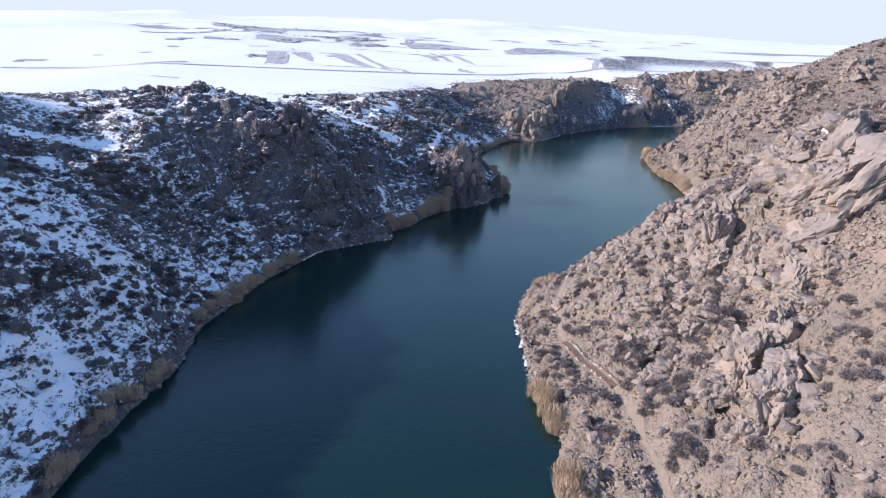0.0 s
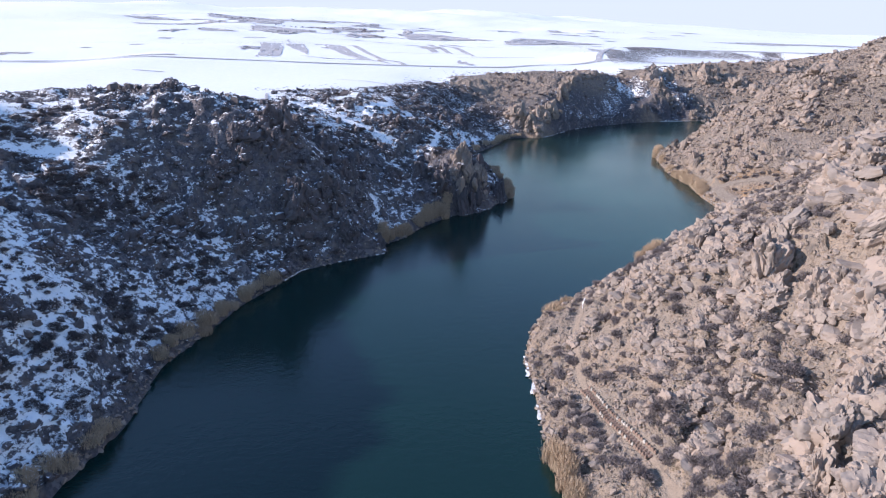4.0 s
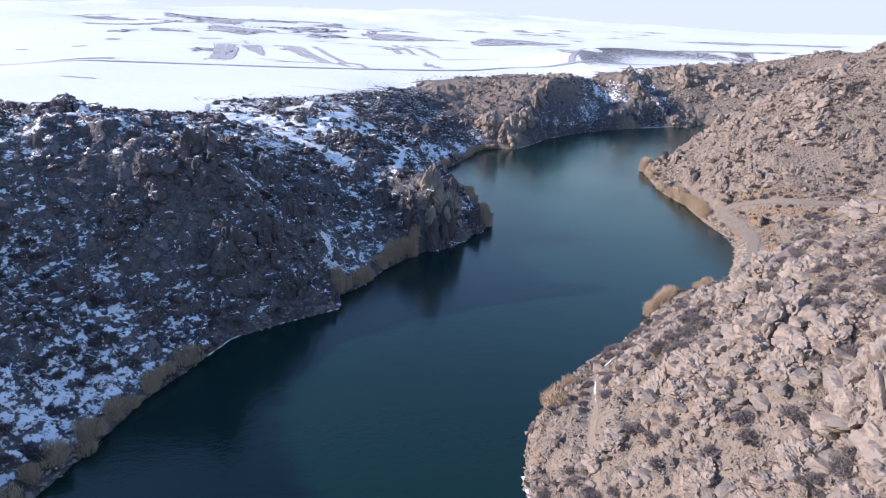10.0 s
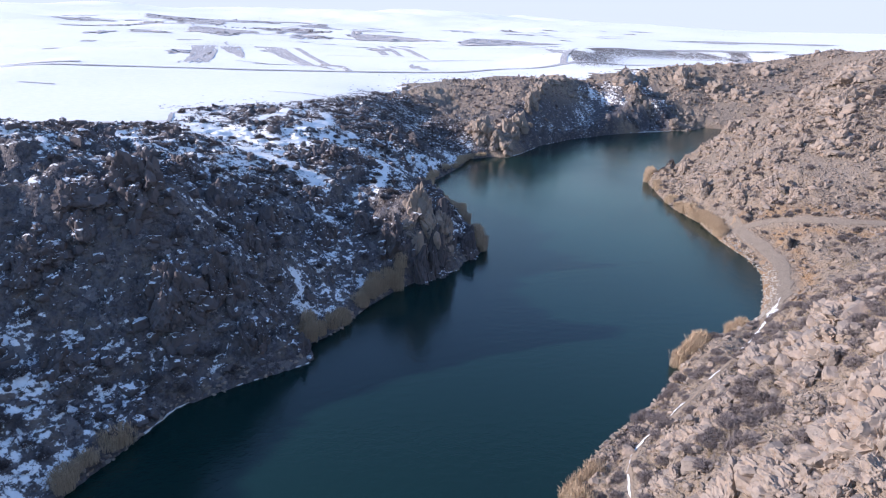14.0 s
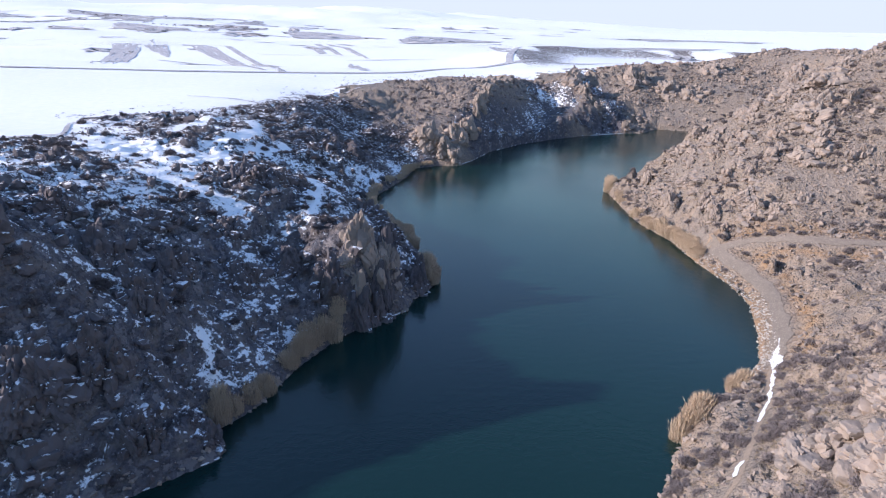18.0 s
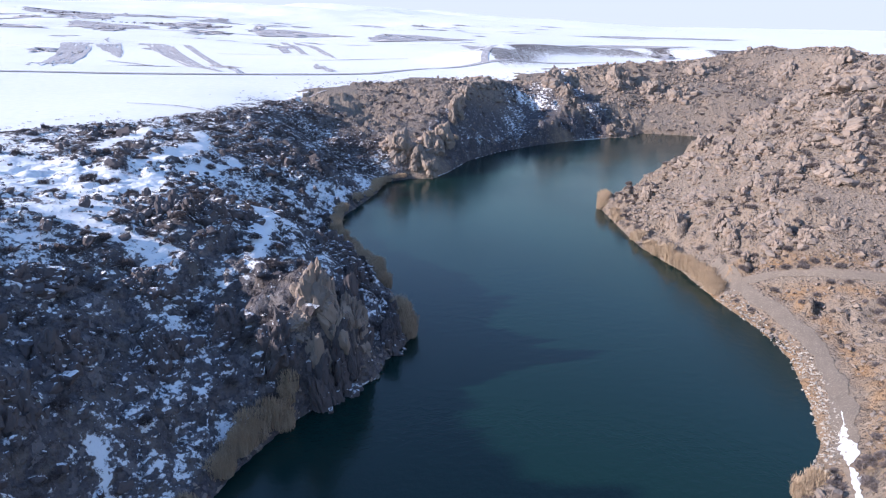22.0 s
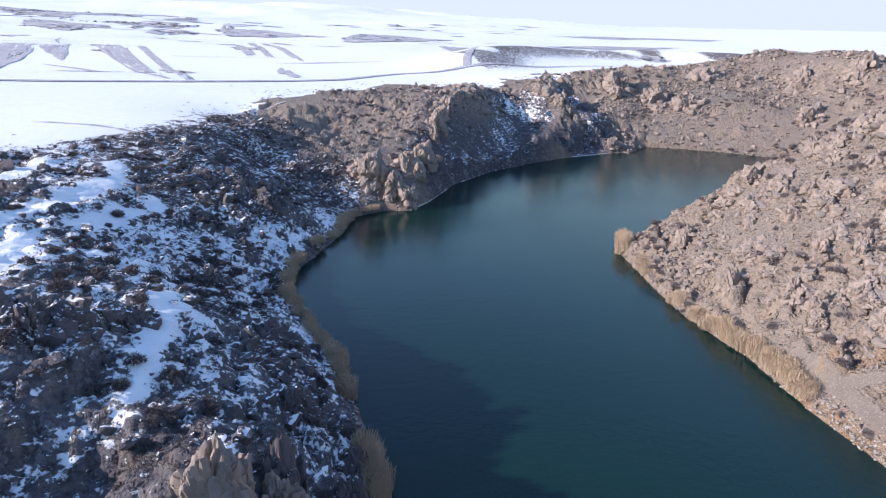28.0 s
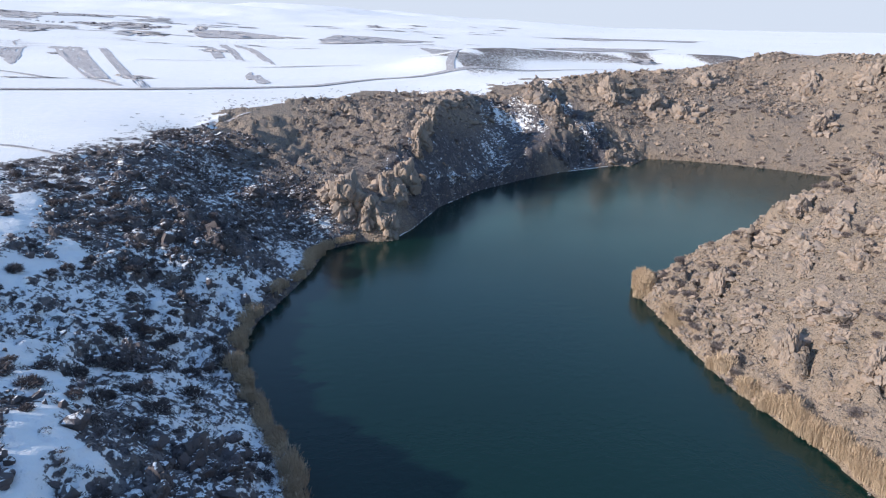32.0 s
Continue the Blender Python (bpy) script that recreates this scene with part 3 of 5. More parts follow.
def hull_rock(rng, n, box=(1, 1, 0.8), square=0.6, bevel=0.0):
    """An angular stone: the hull of random points pressed towards a box, with its edges worn."""
    bm = bmesh.new()
    for _ in range(n):
        p = rng.normal(size=3)
        p /= np.linalg.norm(p)
        q = p / np.max(np.abs(p))
        p = p * (1 - square) + q * square
        bm.verts.new(tuple(p * np.array(box) * rng.uniform(0.82, 1.05) * 0.5))
    res = bmesh.ops.convex_hull(bm, input=bm.verts)
    bmesh.ops.delete(bm, geom=[v for v in bm.verts if not v.link_faces], context='VERTS')
    bmesh.ops.dissolve_limit(bm, angle_limit=0.18, verts=bm.verts, edges=bm.edges)
    if bevel:
        bmesh.ops.bevel(bm, geom=list(bm.edges), offset=bevel, segments=1, affect='EDGES', clamp_overlap=True)
    return arrays_of(bm)


# ---- ground and water ----
def smooth01(v):
    v = np.clip(v, 0, 1)
    return v * v * (3 - 2 * v)


def cover(px, py, pz, d, k):
    """Snow, heath (also the painted shade of the far cliffs) and ochre soil, each 0 to 1."""
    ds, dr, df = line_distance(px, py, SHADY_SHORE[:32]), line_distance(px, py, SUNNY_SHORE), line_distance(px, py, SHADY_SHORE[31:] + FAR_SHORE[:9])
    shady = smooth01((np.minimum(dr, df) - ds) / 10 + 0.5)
    snow = 0.46 + 0.22 * fractal(px, py, 30, 2, 3) + 0.3 * fractal(px, py, 8, 2, 6) - 0.24 * np.exp(-((px + 2) / 17) ** 2 - ((py - 181) / 14) ** 2)
    snow += 0.2 * np.exp(-(line_distance(px, py, [(-45, 30), (-46, 66), (-44, 94)]) / 9.0) ** 2) + 0.09 * smooth01((108 - py) / 12) - 0.12 * np.exp(-((py - 117) / 11) ** 2)
    snow += 0.06 * smooth01((py - 128) / 12) * smooth01((200 - py) / 15) - 0.16 * np.exp(-((px + 10) / 10) ** 2 - ((py - 165) / 9) ** 2)
    snow += 0.04 * smooth01((py - 190) / 10) * smooth01((240 - py) / 10) - 0.04 * smooth01((py - 238) / 8) * smooth01((2 - px) / 8) + 0.06 * smooth01((py - 262) / 14) * smooth01((px - 2) / 8) + 0.12 * np.exp(-((px - 5) / 9) ** 2 - ((py - 248) / 16) ** 2) + 0.08 * np.exp(-(line_distance(px, py, [(-70, 114), (-69, 126)]) / 5.0) ** 2)
    snow += 0.04 * smooth01((pz - 22) / 6)
    for line, half, gain in SNOW_LINES:
        wide = half * (1 + 0.9 * vnoise(px, py, 4.0, 55) + 0.6 * vnoise(px, py, 1.6, 56))
        snow += gain * np.exp(-(line_distance(px, py, line) / np.maximum(wide, 0.3)) ** 4)
    snow -= 0.2 * smooth01((-64 - px) / 8) * smooth01((py - 96) / 10) * smooth01((215 - py) / 15)
    snow *= shady * np.clip(d / 1.6, 0, 1)
    edge = open_side(px, py) + 16.0 * fractal(px, py * 1.6, 15, 4, 19) * smooth01((py - 285) / 25)
    out = smooth01(edge / 3.0 + 0.6)
    bank = np.exp(-(line_distance(px, py, EARTH_BANK) / 38) ** 4) * smooth01(fractal(px * 1.5, py * 0.5, 40, 2, 8) * 3 + 0.75)
    far_snow = 0.99 - 0.3 * smooth01(fractal(px * 0.6, py, 75, 3, 41) * 2.2 - 0.15) * smooth01((py - 430) / 60) - 0.6 * bank + 0.25 * np.clip(fractal(px, py, 120, 2, 13), -0.5, 0) * smooth01((px - 150) / 200)
    snow = snow * (1 - out) + far_snow * out
    # thin drifts in the shade of the far cliffs
    cliff_shade = np.exp(-(line_distance(px, py, [(56, 324), (74, 347), (90, 362), (102, 384), (105, 400)]) / 13) ** 4)
    cliff_shade = np.maximum(cliff_shade, np.exp(-(line_distance(px, py, [(112, 371), (128, 375)]) / 5) ** 4))
    cliff_shade = np.maximum(cliff_shade, np.exp(-(line_distance(px, py, [(130, 379), (133, 396), (130, 411)]) / 8) ** 4))
    snow = np.maximum(snow, (0.33 + 0.3 * fractal(px, py, 16, 2, 47) + 0.35 * fractal(px * 1.4, py, 5, 2, 48)) * cliff_shade * (1 - out))
    for line in ([(98, 413), (100, 402), (96, 388)], [(90, 408), (92, 396), (90, 385)], [(129, 408), (135, 399), (137, 393)], [(124, 412), (130, 403)], [(133, 391), (138, 385)], [(66, 338), (70, 343)]):
        snow = snow + 0.2 * np.exp(-(line_distance(px, py, line) / 1.5) ** 2) * (1 - out)
    spur = np.exp(-(line_distance(px, py, [(30, 325), (45, 350), (62, 385), (85, 408)]) / 22) ** 4)
    # heath over the far cliffs: part scrub, part painted shade and haze
    heath = np.maximum.reduce([shady * 0.8, 0.95 * cliff_shade, 0.34 * spur]) * (1 - out) + 0.65 * bank
    ochre = 0.95 * np.exp(-(np.abs(line_distance(px, py, ROAD) - 3.4) / 1.6) ** 2) * np.clip(1 - shady, 0, 1) + 0.25 * np.exp(-(d / 2.0) ** 2) * (1 - shady)
    return np.clip(snow, 0, 1), np.clip(heath, 0, 1), np.clip(ochre, 0, 1)


gx = graded(-70, 138, 0.56, -4300, 4300, 1.055, 1.028)
gy = graded(44, 330, 0.56, -900, 4700, 1.06, 1.022)
X, Y = np.meshgrid(gx, gy)
Z, D, K = ground(X, Y)
nx, ny = len(gx), len(gy)
idx = np.arange(nx * ny).reshape(ny, nx)
quads = np.stack([idx[:-1, :-1], idx[:-1, 1:], idx[1:, 1:], idx[1:, :-1]], -1).reshape(-1, 4)
terrain_mesh = tri_mesh("ground", np.stack([X, Y, Z], -1).reshape(-1, 3), quads, GROUND, True)
layer = terrain_mesh.attributes.new("cover", 'FLOAT_COLOR', 'POINT')
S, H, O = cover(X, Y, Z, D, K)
zy, zx = np.gradient(Z, gy, gx)
steep = np.hypot(zx, zy)
S = np.clip(S - np.where(S < 0.9, 0.22 * smooth01((steep - 0.85) / 0.8), 0), 0, 1)
R = np.clip(rockiness(X, Y) * smooth01(-open_side(X, Y) / 6) * (0.55 + 0.5 * smooth01((steep - 0.4) / 0.7)), 0, 1)
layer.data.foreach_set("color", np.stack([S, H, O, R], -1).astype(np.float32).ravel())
tagged(new("ground", terrain_mesh), "stony hills round a narrow lake, snow lying in the shade", "ground", kind="structure")


def height(px, py):
    """Height of the built ground at points of the plan."""
    px, py = np.asarray(px, float), np.asarray(py, float)
    i, j = np.clip(np.searchsorted(gx, px) - 1, 0, nx - 2), np.clip(np.searchsorted(gy, py) - 1, 0, ny - 2)
    u, v = (px - gx[i]) / (gx[i + 1] - gx[i]), (py - gy[j]) / (gy[j + 1] - gy[j])
    return (Z[j, i] * (1 - u) + Z[j, i + 1] * u) * (1 - v) + (Z[j + 1, i] * (1 - u) + Z[j + 1, i + 1] * u) * v


def shore_at(px, py):
    return shore_distance(np.asarray(px, float), np.asarray(py, float))


tagged(new("water", tri_mesh("water", [(-90, -280, 0), (290, -280, 0), (290, 420, 0), (-90, 420, 0)], [(0, 1, 2, 3)], WATER)),
       "calm dark green lake water with faint ripples", "lake", kind="structure")


def ribbon(line, widths, lift, rng, ragged=0.0, step=0.7, across=4):
    """A strip draped on the ground along a line of the plan."""
    pts = along([p[:2] for p in line], step)
    tan = np.gradient(pts, axis=0)
    tan /= np.linalg.norm(tan, axis=1)[:, None] + 1e-9
    side = np.c_[-tan[:, 1], tan[:, 0]]
    w = np.interp(np.linspace(0, 1, len(pts)), np.linspace(0, 1, len(widths)), widths)
    wob = rng.uniform(-1, 1, (2, len(pts) + 4))
    wob = (wob[:, :-4] + wob[:, 1:-3] + wob[:, 2:-2] + wob[:, 3:-1] + wob[:, 4:]) / 2.6
    left, right = w * (1 + ragged * wob[0]), w * (1 + ragged * wob[1])
    rows = []
    for k in range(across + 1):
        f = k / across
        q = pts + side * (-left * (1 - f) + right * f)[:, None]
        rows.append(np.c_[q, np.maximum(height(q[:, 0], q[:, 1]), 0.0) + lift])
    v = np.stack(rows, 1).reshape(-1, 3)
    n = across + 1
    quads = [(a * n + k, a * n + k + 1, a * n + n + k + 1, a * n + n + k) for a in range(len(pts) - 1) for k in range(across)]
    return v, quads

# ---- roads, paths and edges ----
rng = np.random.default_rng(7)
ROAD_MAIN = [(60, 156), (64, 160.5), (70, 168), (75, 177), (78.2, 185), (79, 194), (78.6, 203), (79.5, 212)]
ROAD_BRANCH = [(79.2, 204), (82, 201.5), (86, 197), (94, 188.5), (105, 181), (130, 172)]
for name, line, w, mat, label in (("road", ROAD_MAIN, 1.15, DIRT, "unpaved dirt track curving along the shore"),
                                  ("road", ROAD_BRANCH, 0.85, DIRT, "narrow dirt track climbing away from the lake"),
                                  ("footpath", FOOTPATH, 0.3, PATH_DIRT, "trodden earth footpath above the water"),
                                  ("footpath", FOOTPATH_ON, 0.26, PATH_DIRT, "trodden earth footpath between rocks and shrubs")):
    path = name == "footpath"
    v, q = ribbon(line, [w, w], 0.04 if path else 0.09, rng, 1.0 if path else 0.4)
    tagged(new(name, tri_mesh(name, v, q, mat, True)), label, name, kind="structure")

for line, widths, label in (([(57, 151.5), (60.5, 156), (64, 160.8), (67, 164.5)], [0.5, 1.4, 1.0, 0.15], "patch of old white snow lying on the dirt track"),
                            ([(47, 139.5), (52, 145), (57, 151.5)], [0.25, 0.5, 0.7], "streak of old snow along the footpath"),
                            ([(24, 117), (25.5, 120), (27.6, 122.3), (28.6, 122.8)], [0.15, 0.35, 0.45, 0.1], "streak of old snow along the footpath"),
                            ([(22.3, 110), (22.8, 112.5), (24, 116.5)], [0.1, 0.3, 0.15], "streak of old snow along the footpath"),
                            ([(31.5, 124.8), (33.5, 126.6)], [0.3, 0.5], "small patch of old snow between rocks"),
                            ([(37.8, 129.5), (40, 132)], [0.4, 0.6], "small patch of old snow between rocks"),
                            ([(36, 66.5), (38, 67.6)], [0.4, 0.5], "small patch of old snow between rocks"),
                            ([(53, 94), (57, 101)], [1.6, 0.8], "patch of old snow on a rocky crest")):
    v, q = ribbon(line, [0.42 * w for w in widths], 0.1, rng, 1.25, 0.45, 3)
    tagged(new("snow_patch", tri_mesh("snow_patch", v, q, SNOW, True)), label, "snow", group="snow patches on the sunny bank")


def ice_ledge(line, width):
    """A thin shelf of ice frozen to the waterline."""
    pts = along(line, 0.6)
    tan = np.gradient(pts, axis=0)
    tan /= np.linalg.norm(tan, axis=1)[:, None] + 1e-9
    side = np.c_[-tan[:, 1], tan[:, 0]]
    a = pts - side * width * rng.uniform(0.2, 1.0, len(pts))[:, None]
    b = pts + side * width * rng.uniform(0.2, 1.0, len(pts))[:, None]
    n = len(pts)
    v = np.concatenate([np.c_[a, np.full(n, 0.14)], np.c_[b, np.full(n, 0.14)], np.c_[a, np.full(n, -0.1)], np.c_[b, np.full(n, -0.1)]])
    q = []
    for k in range(n - 1):
        q += [(k, k + 1, n + k + 1, n + k), (2 * n + k, 2 * n + k + 1, k + 1, k), (n + k, n + k + 1, 3 * n + k + 1, 3 * n + k)]
    tagged(new("ice_ledge", tri_mesh("ice_ledge", v, q, ICE)), "thin white ledge of ice along the waterline", "ice", group="ice ledges")


for line, w in (([(13, 103), (13, 100), (12.6, 97)], 0.32), ([(13.3, 95.5), (12.7, 92.5)], 0.38), ([(13.2, 90), (12.8, 86.5)], 0.38), ([(-20, 142), (-16.5, 144.4)], 0.2), ([(-14, 146.2), (-11, 148), (-11.6, 150)], 0.22),
                ([(3, 177.4), (8, 182), (13.5, 185.5)], 0.4), ([(-28, 131.5), (-26, 137), (-22, 140.7)], 0.3), ([(108, 364.5), (120, 368), (133, 372)], 0.25), ([(60, 330), (76, 346), (92, 356)], 0.25), ([(45, 307), (49, 312), (57, 325)], 0.25)):
    ice_ledge(line, w)

# paved walkway with low edging, above the reeds
walk_way = new("paved_walkway")
tagged(walk_way, "straight walkway of reddish stone slabs with low stone edging", "walkway")
slab_v, slab_t = hull_rock(rng, 26, (1, 1, 1), 1.0, 0.05)
slab_mesh = tri_mesh("paving_slab", slab_v, slab_t, RED_STONE)
edge_mesh = tri_mesh("edging_stone", slab_v, slab_t, PALE_STONE)
wa, wb = np.array((18.4, 88.6)), np.array((21.6, 72.5))
steps = 30
head = math.degrees(math.atan2(wb[1] - wa[1], wb[0] - wa[0]))
across = np.array((-(wb - wa)[1], (wb - wa)[0])) / np.linalg.norm(wb - wa)
for k in range(steps):
    c = wa + (wb - wa) * (k + 0.5) / steps
    z = float(height(*c)) + 0.14
    part("paving_slab", slab_mesh, walk_way, pose(c[0], c[1], z, rng.normal(0, 1.5), rng.normal(0, 1.5), head + rng.normal(0, 2)) @ Matrix.Diagonal((0.5, 0.8, 0.24, 1)))
    for s in (-1, 1):
        e = c + across * s * 0.5
        ze = max(float(height(*e)), z - 0.25) + 0.2
        mesh = edge_mesh if rng.random() < 0.35 else slab_mesh
        part("edging_stone", mesh, walk_way, pose(e[0], e[1], ze, rng.normal(0, 4), rng.normal(0, 4), head + rng.normal(0, 5)) @ Matrix.Diagonal((0.52, 0.2, 0.42, 1)))

# ---- rocks ----
PEBBLES = [hull_rock(rng, 9, (1, rng.uniform(0.6, 0.95), rng.uniform(0.5, 0.8)), 0.5) for _ in range(10)]
BOULDERS = [hull_rock(rng, 13, (1, rng.uniform(0.6, 0.95), rng.uniform(0.6, 0.9)), 0.75, 0.02) for _ in range(6)] + [joint_block(rng, 8, 0.6, 0.1, 2) for _ in range(10)]
BLOCKS = [joint_block(rng, int(rng.integers(5, 11)), rng.uniform(0.5, 0.95)) for _ in range(18)]
BOULDER_MESHES = [[tri_mesh("boulder", v, t, m) for v, t in BOULDERS] for m in (ROCK, ROCK_SHADED_SNOWY)]
BLOCK_MESHES = [[tri_mesh("block", v, t, m, True, 0.55) for v, t in BLOCKS] for m in (ROCK, ROCK_SHADED_SNOWY)]

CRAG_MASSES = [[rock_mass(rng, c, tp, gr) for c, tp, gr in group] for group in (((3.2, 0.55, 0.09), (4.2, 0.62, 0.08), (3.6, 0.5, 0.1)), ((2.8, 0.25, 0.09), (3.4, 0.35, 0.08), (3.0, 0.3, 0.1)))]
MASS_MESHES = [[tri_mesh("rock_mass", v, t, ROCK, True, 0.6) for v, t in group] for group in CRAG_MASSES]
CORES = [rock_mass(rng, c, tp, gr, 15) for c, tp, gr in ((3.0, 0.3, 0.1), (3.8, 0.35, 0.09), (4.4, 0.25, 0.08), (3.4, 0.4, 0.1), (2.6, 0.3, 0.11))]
CORE_MESHES = [[tri_mesh("rock_mass", v, t, m, True, 0.5) for v, t in CORES] for m in (ROCK, ROCK_SHADED_SNOWY)]

# outcrops: x, y, reach along and across, block size, stack height, heading of the joints
SUNNY_OUTCROPS = [(33.5, 64, 4.5, 3, 1.9, 2.6, 20), (29.5, 61, 3, 2.5, 1.5, 1.8, 10), (36.5, 67, 3, 2, 1.6, 2.0, 40), (33, 57, 4, 3, 1.8, 2.2, 70), (25.7, 85.5, 2, 1.6, 1.3, 1.6, 30),
                  (25.6, 70, 2.2, 1.6, 1.7, 1.3, 15), (41, 74, 4, 3, 2.4, 2.6, 60), (47, 80, 5, 4, 3.2, 3.2, 55), (44, 75, 4, 3.5, 2.8, 3.0, 50), (40, 69, 3, 3, 2.0, 2.2, 20),
                  (35.6, 99.5, 3.5, 2.5, 2.0, 2.2, 35), (36.3, 87.5, 3.5, 2.5, 2.0, 2.4, 65), (36, 82, 3, 2.5, 1.9, 2.4, 70), (38.6, 77, 3, 2.4, 2.0, 2.0, 30), (34.5, 101.5, 4, 3, 2.1, 2.0, 25),
                  (28.3, 104, 3.5, 2.2, 1.7, 1.8, 10), (30, 101, 3, 2, 1.6, 1.6, 30), (41, 116, 3.5, 2.5, 1.8, 1.8, 40), (42, 126, 3, 2.5, 1.9, 1.8, 20), (44, 120, 3.5, 3, 2.0, 1.8, 60)]
CLOSE_OUTCROPS = [(27.3, 99.6, 2.6, 2.0, 1.5, 1.6, 60), (34.6, 101.5, 2.8, 2.0, 1.9, 1.8, 30), (33.6, 93.5, 2.8, 2.0, 1.8, 1.8, 40), (36, 86, 2.4, 2.4, 2.0, 2.4, 70), (31.1, 85.8, 2.2, 1.8, 1.4, 1.4, 20), (20.4, 99.9, 2.0, 1.6, 1.3, 1.1, 20), (32.4, 80.1, 2.6, 2.0, 1.5, 1.3, 30),
                  (31.5, 97.2, 2.2, 1.8, 1.4, 1.4, 10), (30.3, 103.4, 2.4, 1.6, 1.4, 1.4, 50), (28.3, 94.9, 2.0, 1.8, 1.3, 1.3, 35), (25.6, 89.9, 2.0, 1.6, 1.3, 1.2, 60), (21.4, 94.5, 1.8, 1.4, 1.1, 1.0, 30), (27.8, 105.4, 2.2, 1.6, 1.3, 1.2, 15), (28.1, 85.3, 1.9, 1.5, 1.2, 1.1, 50), (44.3, 110.4, 3.0, 2.2, 2.0, 1.8, 30), (37.8, 93.7, 2.8, 2.2, 1.8, 1.6, 45),
                  (25.5, 111, 1.8, 1.4, 1.2, 1.1, 20), (33.5, 119, 2.2, 1.6, 1.3, 1.3, 60), (37, 124, 2.0, 1.6, 1.3, 1.2, 30), (23, 79, 1.8, 1.4, 1.2, 1.1, 40), (27, 76, 2.2, 1.8, 1.3, 1.3, 10), (31, 74, 2.2, 1.8, 1.4, 1.4, 70)]
MORE_OUTCROPS = [(50, 126, 4, 3, 2.0, 1.8, 35), (40, 107, 3, 2.5, 1.8, 1.8, 50), (29, 116, 2.4, 1.6, 1.4, 1.3, 20), (48, 92, 5, 3.5, 2.8, 2.6, 40), (56, 104, 5, 4, 2.6, 2.4, 30), (60, 122, 5, 4, 2.2, 2.0, 20),
                 (87.5, 228, 3, 2, 1.6, 1.9, 60), (92.3, 222.5, 3.5, 2.2, 1.8, 2.0, 50), (84.5, 214, 2.2, 1.6, 1.4, 1.6, 70), (90, 212, 3.6, 2.2, 1.7, 1.8, 60), (98.4, 230.5, 4, 3, 2.0, 2.2, 40), (102.5, 212, 4.5, 3.5, 2.4, 2.6, 20),
                 (110, 222, 5, 4, 2.8, 3.0, 30), (118, 230, 5, 4, 2.8, 2.6, 60), (107, 240, 4, 3, 2.2, 2.2, 35), (95, 243, 3, 2.4, 1.7, 1.6, 20), (88, 206, 2.6, 1.8, 1.6, 1.5, 45), (128, 215, 5, 4, 3.0, 3.0, 50), (94, 250, 3, 2, 1.6, 1.5, 20)]
FAR_OUTCROPS = [(45, 318, 4, 3, 2.8, 3.0, 30), (119, 392, 4, 3, 2.4, 2.6, 60), (116, 403, 5, 4, 2.8, 3.0, 30), (122, 382, 3, 2, 1.8, 2.0, 60), (153, 414, 6, 5, 3.4, 4.0, 30), (70, 372, 6, 4, 2.2, 1.6, 45), (80, 397, 7, 5, 2.4, 1.6, 20),
                (124, 420, 6, 4, 3.2, 3.2, 70), (133, 374, 2.6, 2.2, 2.0, 2.4, 10), (167, 406, 6, 5, 3.4, 3.4, 40), (176, 396, 6, 5, 3.2, 3.0, 25), (198, 420, 8, 5, 3.4, 3.0, 35), (226, 390, 7, 5, 3.4, 3.6, 60), (239, 374, 7, 5, 3.6, 3.4, 20), (212, 366, 6, 4, 2.6, 2.4, 30)]
SHADY_OUTCROPS = [(-32, 150, 4, 3, 2.2, 3.4, 75), (-27, 144, 4, 3, 2.2, 3.4, 60), (-22, 149, 3, 2.4, 2.0, 3.0, 70), (-38, 147, 4, 3, 2.0, 2.4, 80), (-42, 141, 3, 2.6, 1.8, 2.6, 65), (-37, 134, 3, 2.2, 1.7, 2.4, 70), (-45, 131, 3.4, 2.4, 1.9, 2.4, 60), (-48, 118, 3, 2.4, 1.8, 2.0, 60),
                  (-55, 159, 4, 3, 2.2, 2.2, 40), (-64, 148, 4, 3, 1.8, 1.5, 30), (-26, 166, 3.2, 2.4, 1.9, 2.8, 65), (-19, 170, 3, 2.2, 1.9, 2.8, 70), (-11, 178, 3, 2.2, 1.8, 2.6, 65), (-14, 187, 3, 2.4, 1.9, 2.2, 60), (-5, 184, 2.6, 2, 1.7, 2.4, 70),
                  (-20, 160, 3, 2.2, 1.8, 2.6, 70), (-33, 172, 3.4, 2.6, 2.0, 2.2, 50), (-24, 180, 3, 2.4, 1.8, 2.0, 60), (-10, 205, 4, 3, 2.0, 2.6, 30), (-13, 203, 4, 2.6, 1.9, 2.4, 20), (-5, 210, 3, 2.2, 1.8, 2.2, 30), (8, 212, 3, 2.2, 1.8, 2.4, 30), (10, 220, 3.4, 2.4, 1.8, 2.4, 20)]
